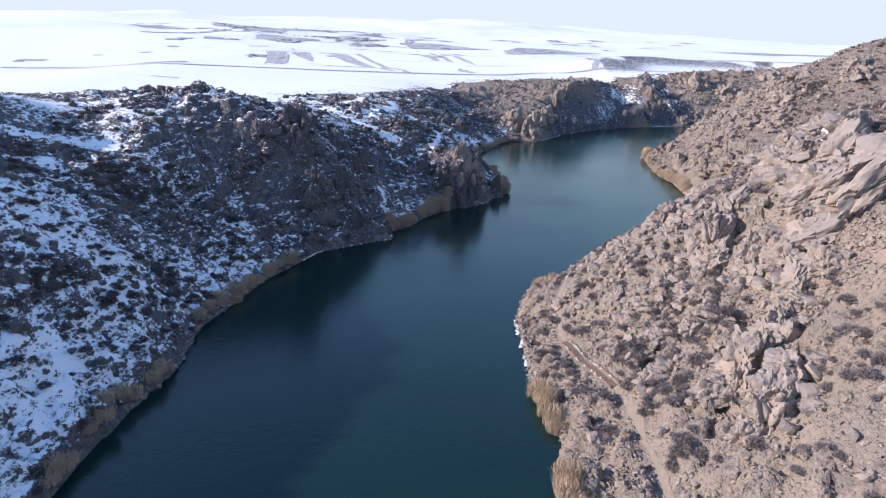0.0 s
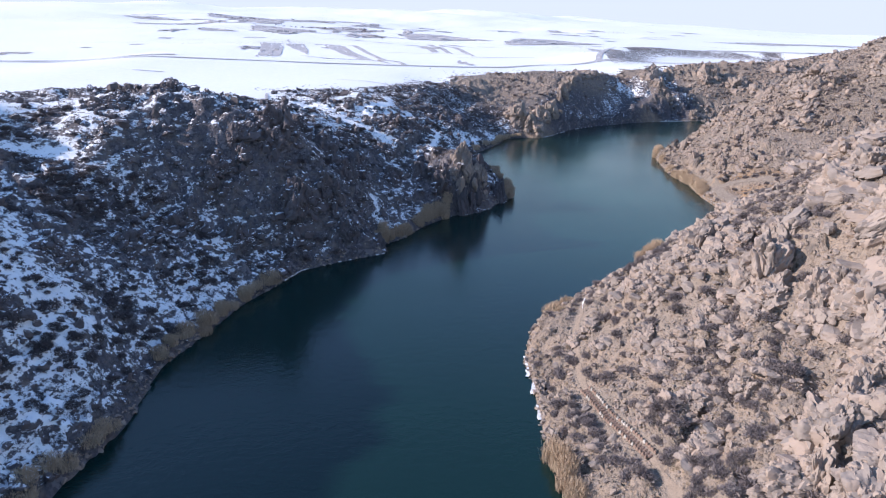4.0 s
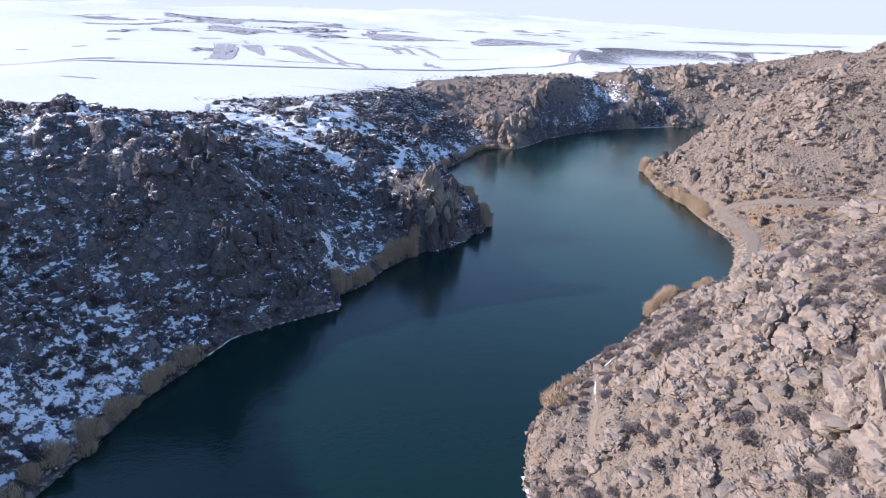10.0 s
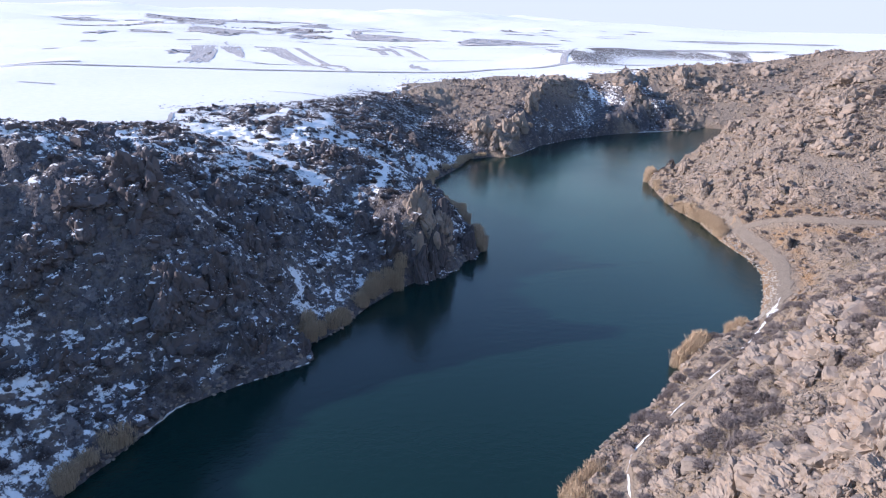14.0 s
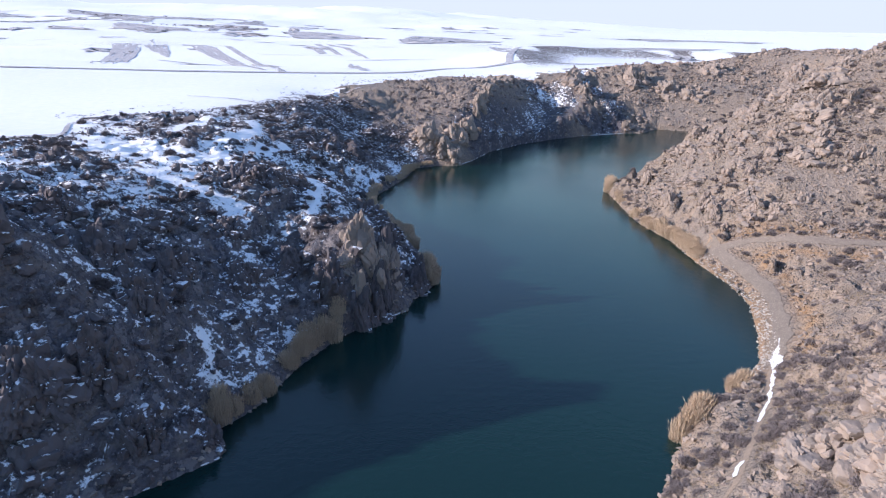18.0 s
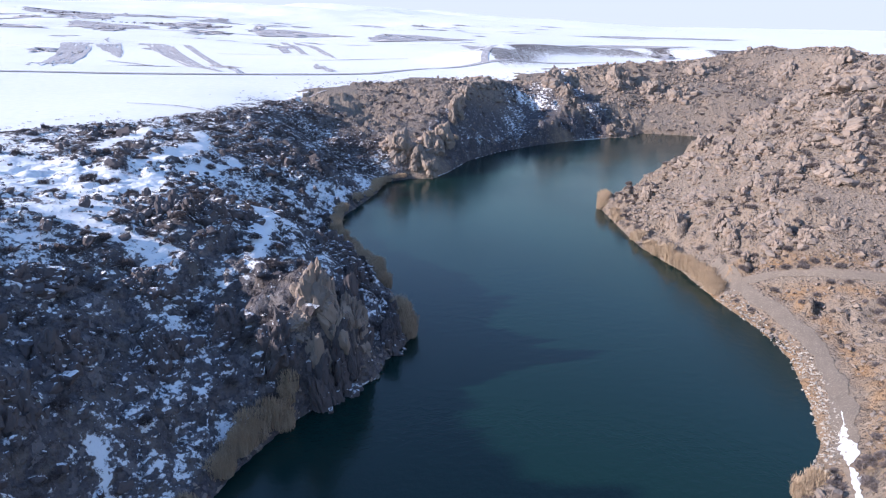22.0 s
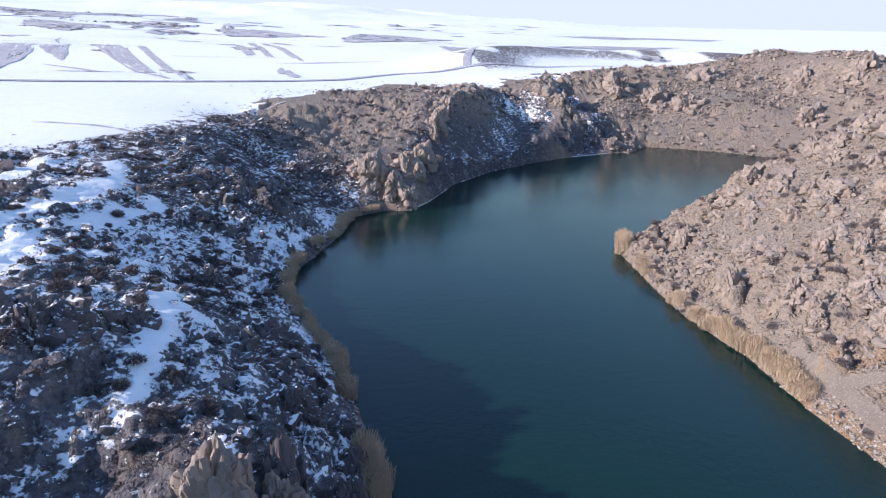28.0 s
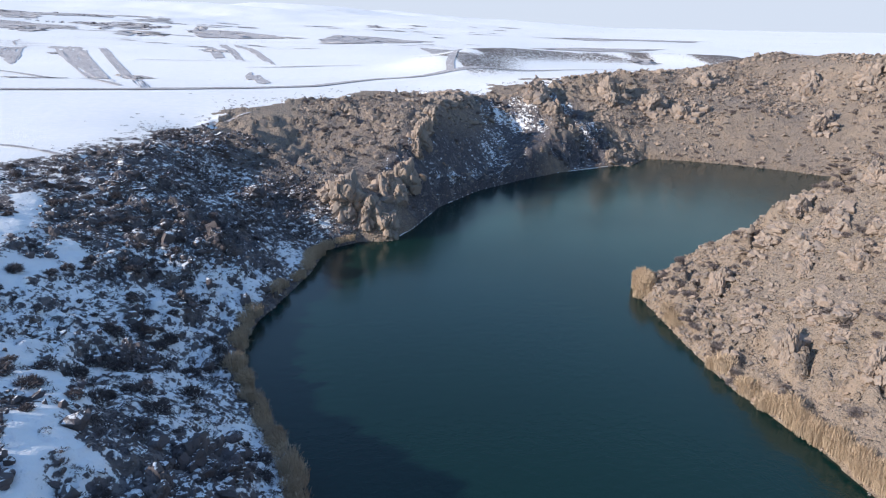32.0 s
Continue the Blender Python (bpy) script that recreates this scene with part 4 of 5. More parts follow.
SHADY_OUTCROPS_ON = [(16.5, 193.5, 2.4, 1.8, 1.7, 3.6, 75), (17.5, 199, 2.0, 1.8, 1.6, 2.6, 70), (12, 204, 2.4, 2, 1.6, 2.2, 50), (-50, 180, 4, 3, 2.0, 2.0, 30), (-41, 196, 4, 3, 2.0, 2.0, 35), (-12, 150, 1.8, 1.4, 1.4, 2.0, 70), (-18, 146, 2.4, 1.8, 1.6, 2.4, 60),
                     (1, 243, 2.6, 1.8, 1.5, 1.8, 20), (4, 262, 2.6, 2, 1.5, 1.8, 30), (8, 282, 3, 2.2, 1.7, 2.0, 40), (-8, 296, 4, 3, 1.8, 1.8, 30), (14, 310, 4, 3, 2.0, 2.0, 40), (5, 330, 4, 3, 2.0, 1.8, 30), (-90, 132, 4, 3, 2.0, 1.8, 30), (-53, 105, 3, 2.4, 1.8, 1.8, 40), (-50, 88, 2.6, 2, 1.6, 1.6, 40), (-60, 74, 3, 2.4, 1.8, 1.8, 40)]


def outcrop(name, label, spec, kind, group, upright=1.0, scale=1.0):
    """Jointed bedrock: blocks that share one heading, stacked highest in the middle, sunk into the hillside."""
    x, y, ra, rb, size, stack, heading = spec
    size, stack = size * scale, stack * scale
    root = new(name)
    root.location = (x, y, float(height(x, y)))
    tagged(root, label, "rock outcrop", group=group)
    meshes, cores = BLOCK_MESHES[kind], CORE_MESHES[kind]
    h = math.radians(heading)
    for k in range(3):
        u, v = ((-0.35, 0.1), (0.4, -0.15), (0.05, 0.4))[k]
        px, py = x + (u * math.cos(h)) * ra - (v * math.sin(h)) * rb, y + (u * math.sin(h)) * ra + (v * math.cos(h)) * rb
        tall = stack * rng.uniform(1.2, 1.7) * upright
        part("rock_mass", cores[rng.integers(len(cores))], root, pose(px - x, py - y, float(height(px, py)) + tall * 0.08 - root.location.z, rng.normal(0, 8), rng.normal(0, 8), heading + rng.choice((0, 90, 180, 270)) + rng.normal(0, 12))
             @ Matrix.Diagonal((1.5 * ra * rng.uniform(0.7, 1.0), 1.5 * rb * rng.uniform(0.75, 1.1), tall * 1.5, 1)))
    lean_x, lean_y = rng.normal(0, 7), rng.normal(0, 7)
    na, nb = max(2, round(2 * ra / (size * 0.62))), max(2, round(2 * rb / (size * 0.62)))
    for i in range(na):
        for j in range(nb):
            u, v = (i + 0.5) / na * 2 - 1 + rng.normal(0, 0.12), (j + 0.5) / nb * 2 - 1 + rng.normal(0, 0.12)
            r = math.hypot(u, v)
            if r > 1.2 or rng.random() < (0.78 if r < 0.6 else 0.52):
                continue
            px, py = x + u * ra * math.cos(h) - v * rb * math.sin(h), y + u * ra * math.sin(h) + v * rb * math.cos(h)
            tall = stack * (1.05 - 0.75 * r * r) * rng.uniform(0.65, 1.2)
            z = float(height(px, py))
            s = size * rng.uniform(0.5, 1.3)
            m = pose(px - x, py - y, z + tall * 0.2 - root.location.z, lean_x + rng.normal(0, 8), lean_y + rng.normal(0, 8), heading + rng.normal(0, 13))
            part("block", meshes[rng.integers(len(meshes))], root, m @ Matrix.Diagonal((s * rng.uniform(1.0, 1.7), s * rng.uniform(0.8, 1.3), max(tall, 0.6 * size) * 1.25 * upright, 1)))
            if tall > size * 0.9 and rng.random() < 0.55:
                s2 = s * rng.uniform(0.5, 0.75)
                m = pose(px - x + rng.normal(0, 0.15) * size, py - y + rng.normal(0, 0.15) * size, z + tall * 0.7 - root.location.z + s2 * 0.2, lean_x + rng.normal(0, 9), lean_y + rng.normal(0, 9), heading + rng.normal(0, 20))
                part("slab", meshes[rng.integers(len(meshes))], root, m @ Matrix.Diagonal((s2 * 1.1, s2 * 0.85, s2 * 0.8, 1)))
    return root


for spec in SUNNY_OUTCROPS + CLOSE_OUTCROPS + MORE_OUTCROPS:
    outcrop("rock_outcrop", "jointed buff granite outcrop on the sunlit slope", spec, 0, "outcrops on the sunny bank", 0.8, 0.85)
g_out = np.random.default_rng(19)
for x, y in ((84, 240), (88, 234), (86, 220), (95, 234), (92, 240), (99, 243), (94, 218), (99, 218), (100, 236), (106, 231), (103, 224), (96, 202), (91, 203), (108, 215), (112, 236), (86, 250), (99, 250), (107, 246), (114, 242), (82, 230), (88, 214), (110, 206), (117, 219), (123, 232)):
    outcrop("rock_outcrop", "grey granite outcrop among rubble on the headland", (x, y, g_out.uniform(1.6, 3.4), g_out.uniform(1.2, 2.2), g_out.uniform(1.1, 1.9), g_out.uniform(1.1, 2.0), g_out.uniform(10, 70)), 0, "outcrops on the headland", 0.9, 0.9)
for spec in FAR_OUTCROPS:
    outcrop("rock_outcrop", "large weathered granite outcrop above the far shore", spec, 0, "outcrops at the far end")
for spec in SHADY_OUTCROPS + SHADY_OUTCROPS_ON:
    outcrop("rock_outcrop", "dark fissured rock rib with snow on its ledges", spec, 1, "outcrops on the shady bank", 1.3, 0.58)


def crag(name, label, group, pieces, meshes):
    """A big rock built of a few jointed masses: x, y, width, depth, top over the water, heading, lean."""
    root = new(name)
    root.location = (pieces[0][0], pieces[0][1], float(height(*pieces[0][:2])))
    tagged(root, label, "crag", group=group)
    for k, (x, y, w, d, top, turn, lean) in enumerate(pieces):
        low = min(float(height(x + a, y + b)) for a, b in ((-w / 3, 0), (w / 3, 0), (0, -d / 3), (0, d / 3), (0, 0))) - 1.0
        tall = top - low
        part("rock_mass", meshes[k % len(meshes)], root, pose(x - root.location.x, y - root.location.y, low + tall * 0.5 - root.location.z, lean, 0, turn) @ Matrix.Diagonal((w, d, tall, 1)))
    return root


crag("rock_crag", "tall cracked rock crag with a jagged sunlit top", "crag on the point",
     [(5.6, 184.6, 6.6, 5.2, 17.0, 20, 4), (7.4, 186.4, 5.0, 4.6, 14.0, 100, 0), (3.8, 182.6, 4.6, 4.0, 11.8, 60, 8), (8.6, 184.4, 5.5, 4.0, 11.6, 150, -6), (5.6, 181.2, 5.6, 4.0, 9.2, 10, 6), (10.6, 187.5, 5.0, 4.4, 11.2, 200, 0)], MASS_MESHES[0])
FAR_LABEL = "rounded weathered granite mass above the far shore"
crag("rock_crag", FAR_LABEL, "crags at the far end", [(34.5, 310.5, 9, 8, 13.2, 30, 0), (38.6, 308.2, 7, 6.5, 9.4, 80, 0), (42.2, 306.6, 6, 5.5, 6.0, 140, 0), (31.5, 314, 8, 7, 11.5, 200, 0)], MASS_MESHES[1])
crag("rock_crag", FAR_LABEL, "crags at the far end", [(50, 322, 7, 6, 13.5, 10, 0), (47, 317, 6, 5, 9.5, 70, 0)], MASS_MESHES[1])
crag("rock_crag", FAR_LABEL, "crags at the far end", [(57, 340, 7, 6, 20.5, 40, 0), (55, 335, 6, 5, 17, 120, 0)], MASS_MESHES[0])
crag("rock_crag", FAR_LABEL, "crags at the far end", [(63, 354, 8, 6, 23, 80, 0), (69, 366, 8, 7, 23.6, 20, 0), (60, 347, 6, 5, 21, 10, 0), (77, 378, 8, 7, 23.6, 130, 0)], MASS_MESHES[0])
crag("rock_crag", FAR_LABEL, "crags at the far end", [(117, 395, 8, 6, 19, 20, 0), (120, 387, 7, 5, 14.5, 100, 0), (116, 404, 8, 6, 22.5, 60, 0)], MASS_MESHES[0])
crag("rock_crag", FAR_LABEL, "crags at the far end", [(154, 417, 10, 8, 27, 20, 0), (150, 408, 8, 7, 21, 100, 0)], MASS_MESHES[0])
crag("rock_crag", "small pale crag standing at the far waterline", "crags at the far end", [(133.5, 374, 5, 4, 5.2, 20, 0), (135.5, 375.5, 4, 4, 3.6, 90, 0)], MASS_MESHES[1])
SLAB_MESHES = [tri_mesh("slab", v, t, ROCK, True, 0.6) for v, t in [rock_mass(rng, c, 0.15, gr, 16) for c, gr in ((1.6, 0.06), (2.0, 0.07), (1.4, 0.05), (1.8, 0.08))]]


def slab_slope(label, group, pieces):
    """Great slabs bedded on a slope, long side uphill: x, y, length, width, thickness, how proud."""
    root = new("rock_slabs")
    root.location = (pieces[0][0], pieces[0][1], float(height(*pieces[0][:2])))
    tagged(root, label, "rock slabs", group=group)
    for k, (x, y, long, wide, thick, proud) in enumerate(pieces):
        e = 3.0
        gxx = float(height(x + e, y) - height(x - e, y)) / (2 * e)
        gyy = float(height(x, y + e) - height(x, y - e)) / (2 * e)
        up = Vector((-gxx, -gyy, 1)).normalized()
        hill = Vector((gxx, gyy, gxx * gxx + gyy * gyy)).normalized()
        m = Matrix((hill, up.cross(hill), up)).transposed().to_4x4()
        m.translation = Vector((x, y, float(height(x, y)))) + up * proud - root.location
        part("slab", SLAB_MESHES[k % 4], root, m @ pose(0, 0, 0, rng.normal(0, 8), rng.normal(0, 8), rng.normal(0, 16)) @ Matrix.Diagonal((long, wide, thick, 1)))


slab_slope("pale jointed granite slabs leaning up to a sunlit peak", "slabs on the sunny bank",
           [(42.2, 73, 8.5, 4.2, 3.2, 0.5), (46, 77.4, 9, 4.4, 3.6, 0.8), (50, 82, 8, 4.5, 4.2, 1.4), (46.6, 71.8, 8, 4.5, 3.2, 0.5), (50.5, 76, 9, 5, 3.6, 0.7), (43.2, 78.4, 6, 3.2, 2.8, 0.5), (39.4, 70, 5.5, 3.4, 2.6, 0.4), (52.6, 86, 6, 4, 4, 1.6)])
slab_slope("broad weathered granite slabs bedded in the stony slope", "slabs on the sunny bank", [(37.4, 85.4, 5, 3.4, 2.6, 0.6), (38.8, 78.6, 5, 3.6, 2.8, 0.6), (41, 89.5, 5, 3.2, 2.6, 0.6)])
crag("rock_crag", "cracked buff granite knoll among scree and shrubs", "knolls on the sunny bank", [(33, 63.5, 6, 5, 16.4, 30, 0), (30.6, 60.5, 5, 4, 14.2, 100, 0), (35.5, 65.5, 5, 4, 18, 60, 0)], MASS_MESHES[0])
crag("rock_crag", "cracked buff granite knoll among scree and shrubs", "knolls on the sunny bank", [(31.5, 56, 6, 5, 14.6, 70, 0), (29, 54.5, 4, 4, 11.6, 20, 0)], MASS_MESHES[1])
crag("rock_crag", "cracked buff granite knoll among scree and shrubs", "knolls on the sunny bank", [(37, 86, 6, 4, 23.5, 60, -8), (38.5, 78, 5, 4, 23, 20, -8), (40, 90, 5, 4, 25, 50, -8)], MASS_MESHES[1])
for k, spec in enumerate([(1, 180, 2.4, 2.0, 1.4, 2.4, 80), (11, 189, 2.6, 2.0, 1.6, 3.4, 70), (9, 183, 2.8, 2.0, 1.5, 3.2, 75), (6.5, 179.8, 2.6, 1.8, 1.5, 3.0, 75)]):
    outcrop("rock_outcrop", "fissured buttress at the foot of the crag", spec, 1, "crag on the point", 1.15)


def spots(n, box, keep, seed):
    """n points of the plan inside a box, kept by a chance that may differ from place to place."""
    g = np.random.default_rng(seed)
    out = np.empty((0, 2))
    while len(out) < n:
        p = np.c_[g.uniform(box[0], box[1], 4 * n), g.uniform(box[2], box[3], 4 * n)]
        chance = keep(p[:, 0], p[:, 1])
        out = np.concatenate([out, p[g.random(len(p)) < chance]])
    return out[:n]


FAR_FLANK = [(60, 330), (76, 350), (92, 366), (103, 386)]


def on_bank(px, py, shady):
    """Chance mask for one bank, off the water, the roads and the open snowfields."""
    d = shore_at(px, py)
    ds, dr = line_distance(px, py, SHADY_SHORE[:32]), np.minimum(line_distance(px, py, SUNNY_SHORE), line_distance(px, py, SHADY_SHORE[31:] + FAR_SHORE[:9]))
    ok = (d > 0.3) & ((ds < dr) if shady else (ds >= dr))
    ok &= (line_distance(px, py, ROAD_MAIN) > 1.9) & (line_distance(px, py, ROAD_BRANCH) > 1.4) & (line_distance(px, py, [tuple(wa), tuple(wb)]) > 1.2)
    ok &= open_side(px, py) < -1.0
    ok &= (line_distance(px, py, FAR_FLANK) > 9.0) | (np.sin(px * 37.1 + py * 91.7) > 0.6)
    ok &= (line_distance(px, py, FOOTPATH) > 0.8) & (line_distance(px, py, FOOTPATH_ON) > 0.7)
    return ok


def snow_here(px, py):
    z, d, k = ground_base(px, py)
    return cover(px, py, z, d, k)[0]


def boulder_field(n, box, shady, seed, low, high, sink=0.22):
    keep = lambda px, py: on_bank(px, py, shady) * np.clip(0.45 + 1.6 * fractal(px, py, 11, 3, 61), 0.2, 1) * (np.clip(1.25 - 1.3 * snow_here(px, py), 0.01, 1) if shady else 1)
    p = spots(n, box, keep, seed)
    g = np.random.default_rng(seed + 1)
    s = low * (high / low) ** (g.random(n) ** 1.7)
    size = np.c_[s * g.uniform(0.8, 1.3, n), s * g.uniform(0.7, 1.0, n), s * g.uniform(0.6, 1.0, n)]
    z = height(p[:, 0], p[:, 1]) + size[:, 2] * (0.5 - sink)
    return np.c_[p, z], size, g


def boulder_things(n, box, shady, seed, low, high, label, group):
    where, size, g = boulder_field(n, box, shady, seed, low, high)
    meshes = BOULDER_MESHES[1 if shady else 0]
    for w, s in zip(where, size):
        ob = new("boulder", meshes[g.integers(len(meshes))])
        ob.matrix_basis = pose(*w, g.normal(0, 12), g.normal(0, 12), g.uniform(0, 360)) @ Matrix.Diagonal((*s, 1))
        tagged(ob, label, "boulder", group=group)


def stones(name, n, box, shady, seed, low, high, label, shapes=None, mat=None):
    where, size, g = boulder_field(n, box, shady, seed, low, high)
    me = scattered(name, shapes or PEBBLES, where, size, mat or (ROCK_SHADED_SNOWY if shady else ROCK), g, 0.35)
    tagged(new(name, me), label, "rocks", kind="stuff")


boulder_things(110, (13, 62, 44, 160), False, 101, 0.8, 1.7, "angular buff granite boulder lying on the sunlit slope", "boulders on the sunny bank")
boulder_things(60, (75, 135, 175, 272), False, 103, 0.9, 2.0, "angular grey granite boulder on the stony headland", "boulders on the headland")
boulder_things(90, (-70, 20, 56, 300), True, 105, 1.0, 2.6, "lichen-stained boulder in shade-darkened colour, half sunk in snowy heath", "boulders on the shady bank")
boulder_things(28, (40, 240, 300, 440), False, 107, 1.6, 3.8, "weathered boulder on the far hillside", "boulders at the far end")
stones("loose_boulders", 420, (13, 68, 40, 162), False, 211, 0.5, 1.3, "angular granite boulders crowding the dry slope", BOULDERS)
stones("loose_boulders", 300, (75, 150, 165, 272), False, 213, 0.6, 1.4, "angular granite boulders crowding the headland", BOULDERS)
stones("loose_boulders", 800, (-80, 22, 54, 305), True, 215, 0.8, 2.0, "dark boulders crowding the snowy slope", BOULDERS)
stones("loose_boulders", 420, (28, 270, 300, 460), False, 217, 0.9, 2.4, "weathered boulders crowding the far hillside", BOULDERS)
stones("loose_rocks", 20000, (12, 68, 38, 162), False, 201, 0.16, 0.95, "loose angular rocks strewn over the dry slope")
stones("loose_rocks", 24000, (74, 150, 150, 275), False, 203, 0.25, 1.25, "loose angular rocks strewn over the headland")
stones("loose_rocks", 7000, (13, 56, 38, 78), False, 223, 0.16, 0.8, "loose angular rocks below the slabs")
stones("loose_rocks", 7000, (-80, 24, 54, 310), True, 205, 0.3, 1.1, "dark loose rocks among snow and heath")
stones("loose_rocks", 9000, (26, 290, 300, 470), False, 207, 0.4, 1.8, "loose rocks covering the far hillside")
stones("loose_rocks", 6500, (140, 300, 330, 480), False, 219, 0.5, 2.2, "loose rocks covering the far hillside")
stones("loose_boulders", 240, (140, 300, 330, 480), False, 221, 1.0, 2.6, "weathered boulders crowding the far hillside", BOULDERS)
stones("loose_rocks", 700, (-125, -70, 84, 220), True, 225, 0.5, 1.6, "dark loose rocks behind the crest")
stones("loose_rocks", 1600, (-30, 40, 300, 400), True, 209, 0.5, 1.8, "dark loose rocks on the far snowy slope")

# pale broken stone along the water below the track
edge_pts = along([(55, 154.5), (62, 161), (67, 169), (73, 181), (74.8, 191), (75, 203), (76.2, 212)], 0.07)
p = edge_pts + rng.normal(0, 0.75, edge_pts.shape) + np.array((0.9, -0.3))
p = p[shore_at(p[:, 0], p[:, 1]) > -0.4]
s = rng.uniform(0.22, 0.62, len(p))
where = np.c_[p, np.maximum(height(p[:, 0], p[:, 1]), 0) + s * 0.15]
tagged(new("shore_rubble", scattered("shore_rubble", PEBBLES, where, np.c_[s, s * 0.8, s * 0.7], PALE_STONE, rng)), "pale broken stone lining the water's edge", "rubble", kind="stuff")
for line, n in (([(15, 68), (13, 79), (13, 88), (13.4, 94.5), (13, 102), (15, 111), (24, 125.5), (33.5, 134), (44, 147.5), (54, 154)], 900), ([(80.5, 266), (78.5, 253), (77, 244), (75.5, 231), (76.5, 217)], 420),
                (SHADY_SHORE[4:32], 1100), (SHADY_SHORE[31:] + FAR_SHORE[:9], 900)):
    q = along(line, 0.1)
    q = q[rng.integers(0, len(q), n)] + rng.normal(0, 0.6, (n, 2))
    q = q[shore_at(q[:, 0], q[:, 1]) > -0.25]
    n = len(q)
    s = rng.uniform(0.3, 1.2, n)
    where = np.c_[q, np.maximum(height(q[:, 0], q[:, 1]), -0.1) + s * 0.12]
    tagged(new("shore_rocks", scattered("shore_rocks", PEBBLES, where, np.c_[s, s * 0.8, s * 0.75], ROCK, rng)), "rocks along the waterline", "rocks", kind="stuff")

# ---- plants ----
def blade(v, t, a, b, w, g):
    """A thin tapering twig or stalk from a to b."""
    a, b = np.array(a), np.array(b)
    side = np.cross(b - a, g.normal(size=3))
    side = side / (np.linalg.norm(side) + 1e-9) * w * 0.5
    n = len(v)
    v += [a - side, a + side, b]
    t.append((n, n + 1, n + 2))


def shrub_shape(g, twigs, flat=0.8, w=0.03):
    """Bare rounded shrub of unit radius: stems from the root, twigs that fill the crown unevenly."""
    sv, st, tv, tt = [], [], [], []
    heads = []
    for _ in range(11):
        d = g.normal(size=3)
        d[2] = abs(d[2]) + 0.55
        d /= np.linalg.norm(d)
        tip = d * np.array((1, 1, flat)) * g.uniform(0.55, 0.9)
        blade(sv, st, g.normal(0, 0.05, 3) * (1, 1, 0), tip, 0.06, g)
        heads.append(tip)
    for _ in range(twigs):
        h = g.normal(size=3)
        h[2] = abs(h[2]) * 0.9 + 0.05
        h /= np.linalg.norm(h)
        lump = 0.72 + 0.28 * max(float(h @ (q / np.linalg.norm(q))) ** 6 if float(h @ q) > 0 else 0.0 for q in heads)
        a = h * np.array((1, 1, flat)) * lump * g.uniform(0.25, 1.0) ** 0.6 * 0.8
        d = h * 0.7 + g.normal(0, 0.5, 3)
        b = a + d / np.linalg.norm(d) * g.uniform(0.15, 0.36)
        b[2] = max(b[2], 0.02)
        blade(tv, tt, a, b, w * g.uniform(0.7, 1.5), g)
    return (np.array(sv), np.array(st)), (np.array(tv), np.array(tt))


g = np.random.default_rng(31)
SHRUBS = [shrub_shape(g, 700, g.uniform(0.7, 0.95), 0.055) for _ in range(6)]
SMALL = [shrub_shape(g, 60, g.uniform(0.55, 0.8), 0.085)[1] for _ in range(6)]
STEM_MESHES = [tri_mesh("stem", s[0], s[1], STEM) for s, _ in SHRUBS]
# the same crowns in two tones, the darker one for the shady bank
TWIG_MESHES = [[tri_mesh("crown", w[0], w[1], m) for _, w in SHRUBS] for m in (TWIG, DARK_TWIG)]


def shrubs(n, box, shady, seed, low, high, label, group, extra=()):
    keep = lambda px, py: on_bank(px, py, shady) * np.clip(0.3 + 1.8 * fractal(px, py, 14, 3, 71), 0.03, 1)
    p = spots(n - len(extra), box, keep, seed)
    if len(extra):
        p = np.concatenate([np.array(extra, float), p])
    gg = np.random.default_rng(seed)
    for k, (x, y) in enumerate(p):
        s = gg.uniform(low, high) if k >= len(extra) else high
        v = gg.integers(len(SHRUBS))
        ob = new("shrub")
        ob.matrix_basis = pose(x, y, float(height(x, y)) - 0.05, 0, 0, gg.uniform(0, 360)) @ Matrix.Diagonal((s, s, s * gg.uniform(0.7, 1.05), 1))
        tagged(ob, label, "shrub", group=group)
        part("stem", STEM_MESHES[v], ob)
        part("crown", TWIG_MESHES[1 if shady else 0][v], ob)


shrubs(110, (14, 60, 48, 156), False, 301, 0.7, 1.35, "bare grey-brown shrub among rocks", "shrubs on the sunny bank",
       [(22.8, 87.6), (23.6, 76.9), (18.5, 73.2), (24.5, 75.8), (26.6, 62.9), (37.7, 71.2), (38.8, 71.8), (34.1, 79.1), (29.2, 76.1), (37.8, 80), (33.3, 71.7), (38.7, 66.7), (19, 70.5), (41.5, 112), (33, 112), (31, 110), (37, 121), (36, 119), (33.8, 97.5), (31.9, 89.3), (26.6, 91.2), (28.3, 86.5), (34.6, 88), (39.2, 95), (40.8, 101.4), (24, 96.4), (16.8, 94.1), (29.7, 122.1), (29.9, 112.4), (24.9, 105.7), (33, 104.7), (34.8, 120.3), (28.8, 97), (23.2, 93.6),
        (33.7, 80.4), (45.2, 120.1), (23.1, 100.5), (29.2, 91.7), (36, 115.8), (18.3, 95.2), (28.9, 89.9)])
shrubs(84, (76, 128, 180, 268), False, 303, 0.7, 1.5, "bare grey-brown shrub on the stony headland", "shrubs on the headland")
shrubs(86, (-66, 19, 60, 280), True, 305, 0.8, 1.8, "dark leafless shrub standing in patchy snow", "shrubs on the shady bank",
       [(-8, 228), (-5, 226), (-4, 236), (-2, 240), (3, 232), (5, 228), (-10, 222), (7, 238), (4, 222), (-12, 215), (6, 246), (3, 252), (0.5, 250.6), (-2.4, 247.5), (2.1, 249), (-3.5, 239.7), (-0.7, 240.7), (-11, 232.7), (-5.8, 232.5), (8, 255), (5, 262)])
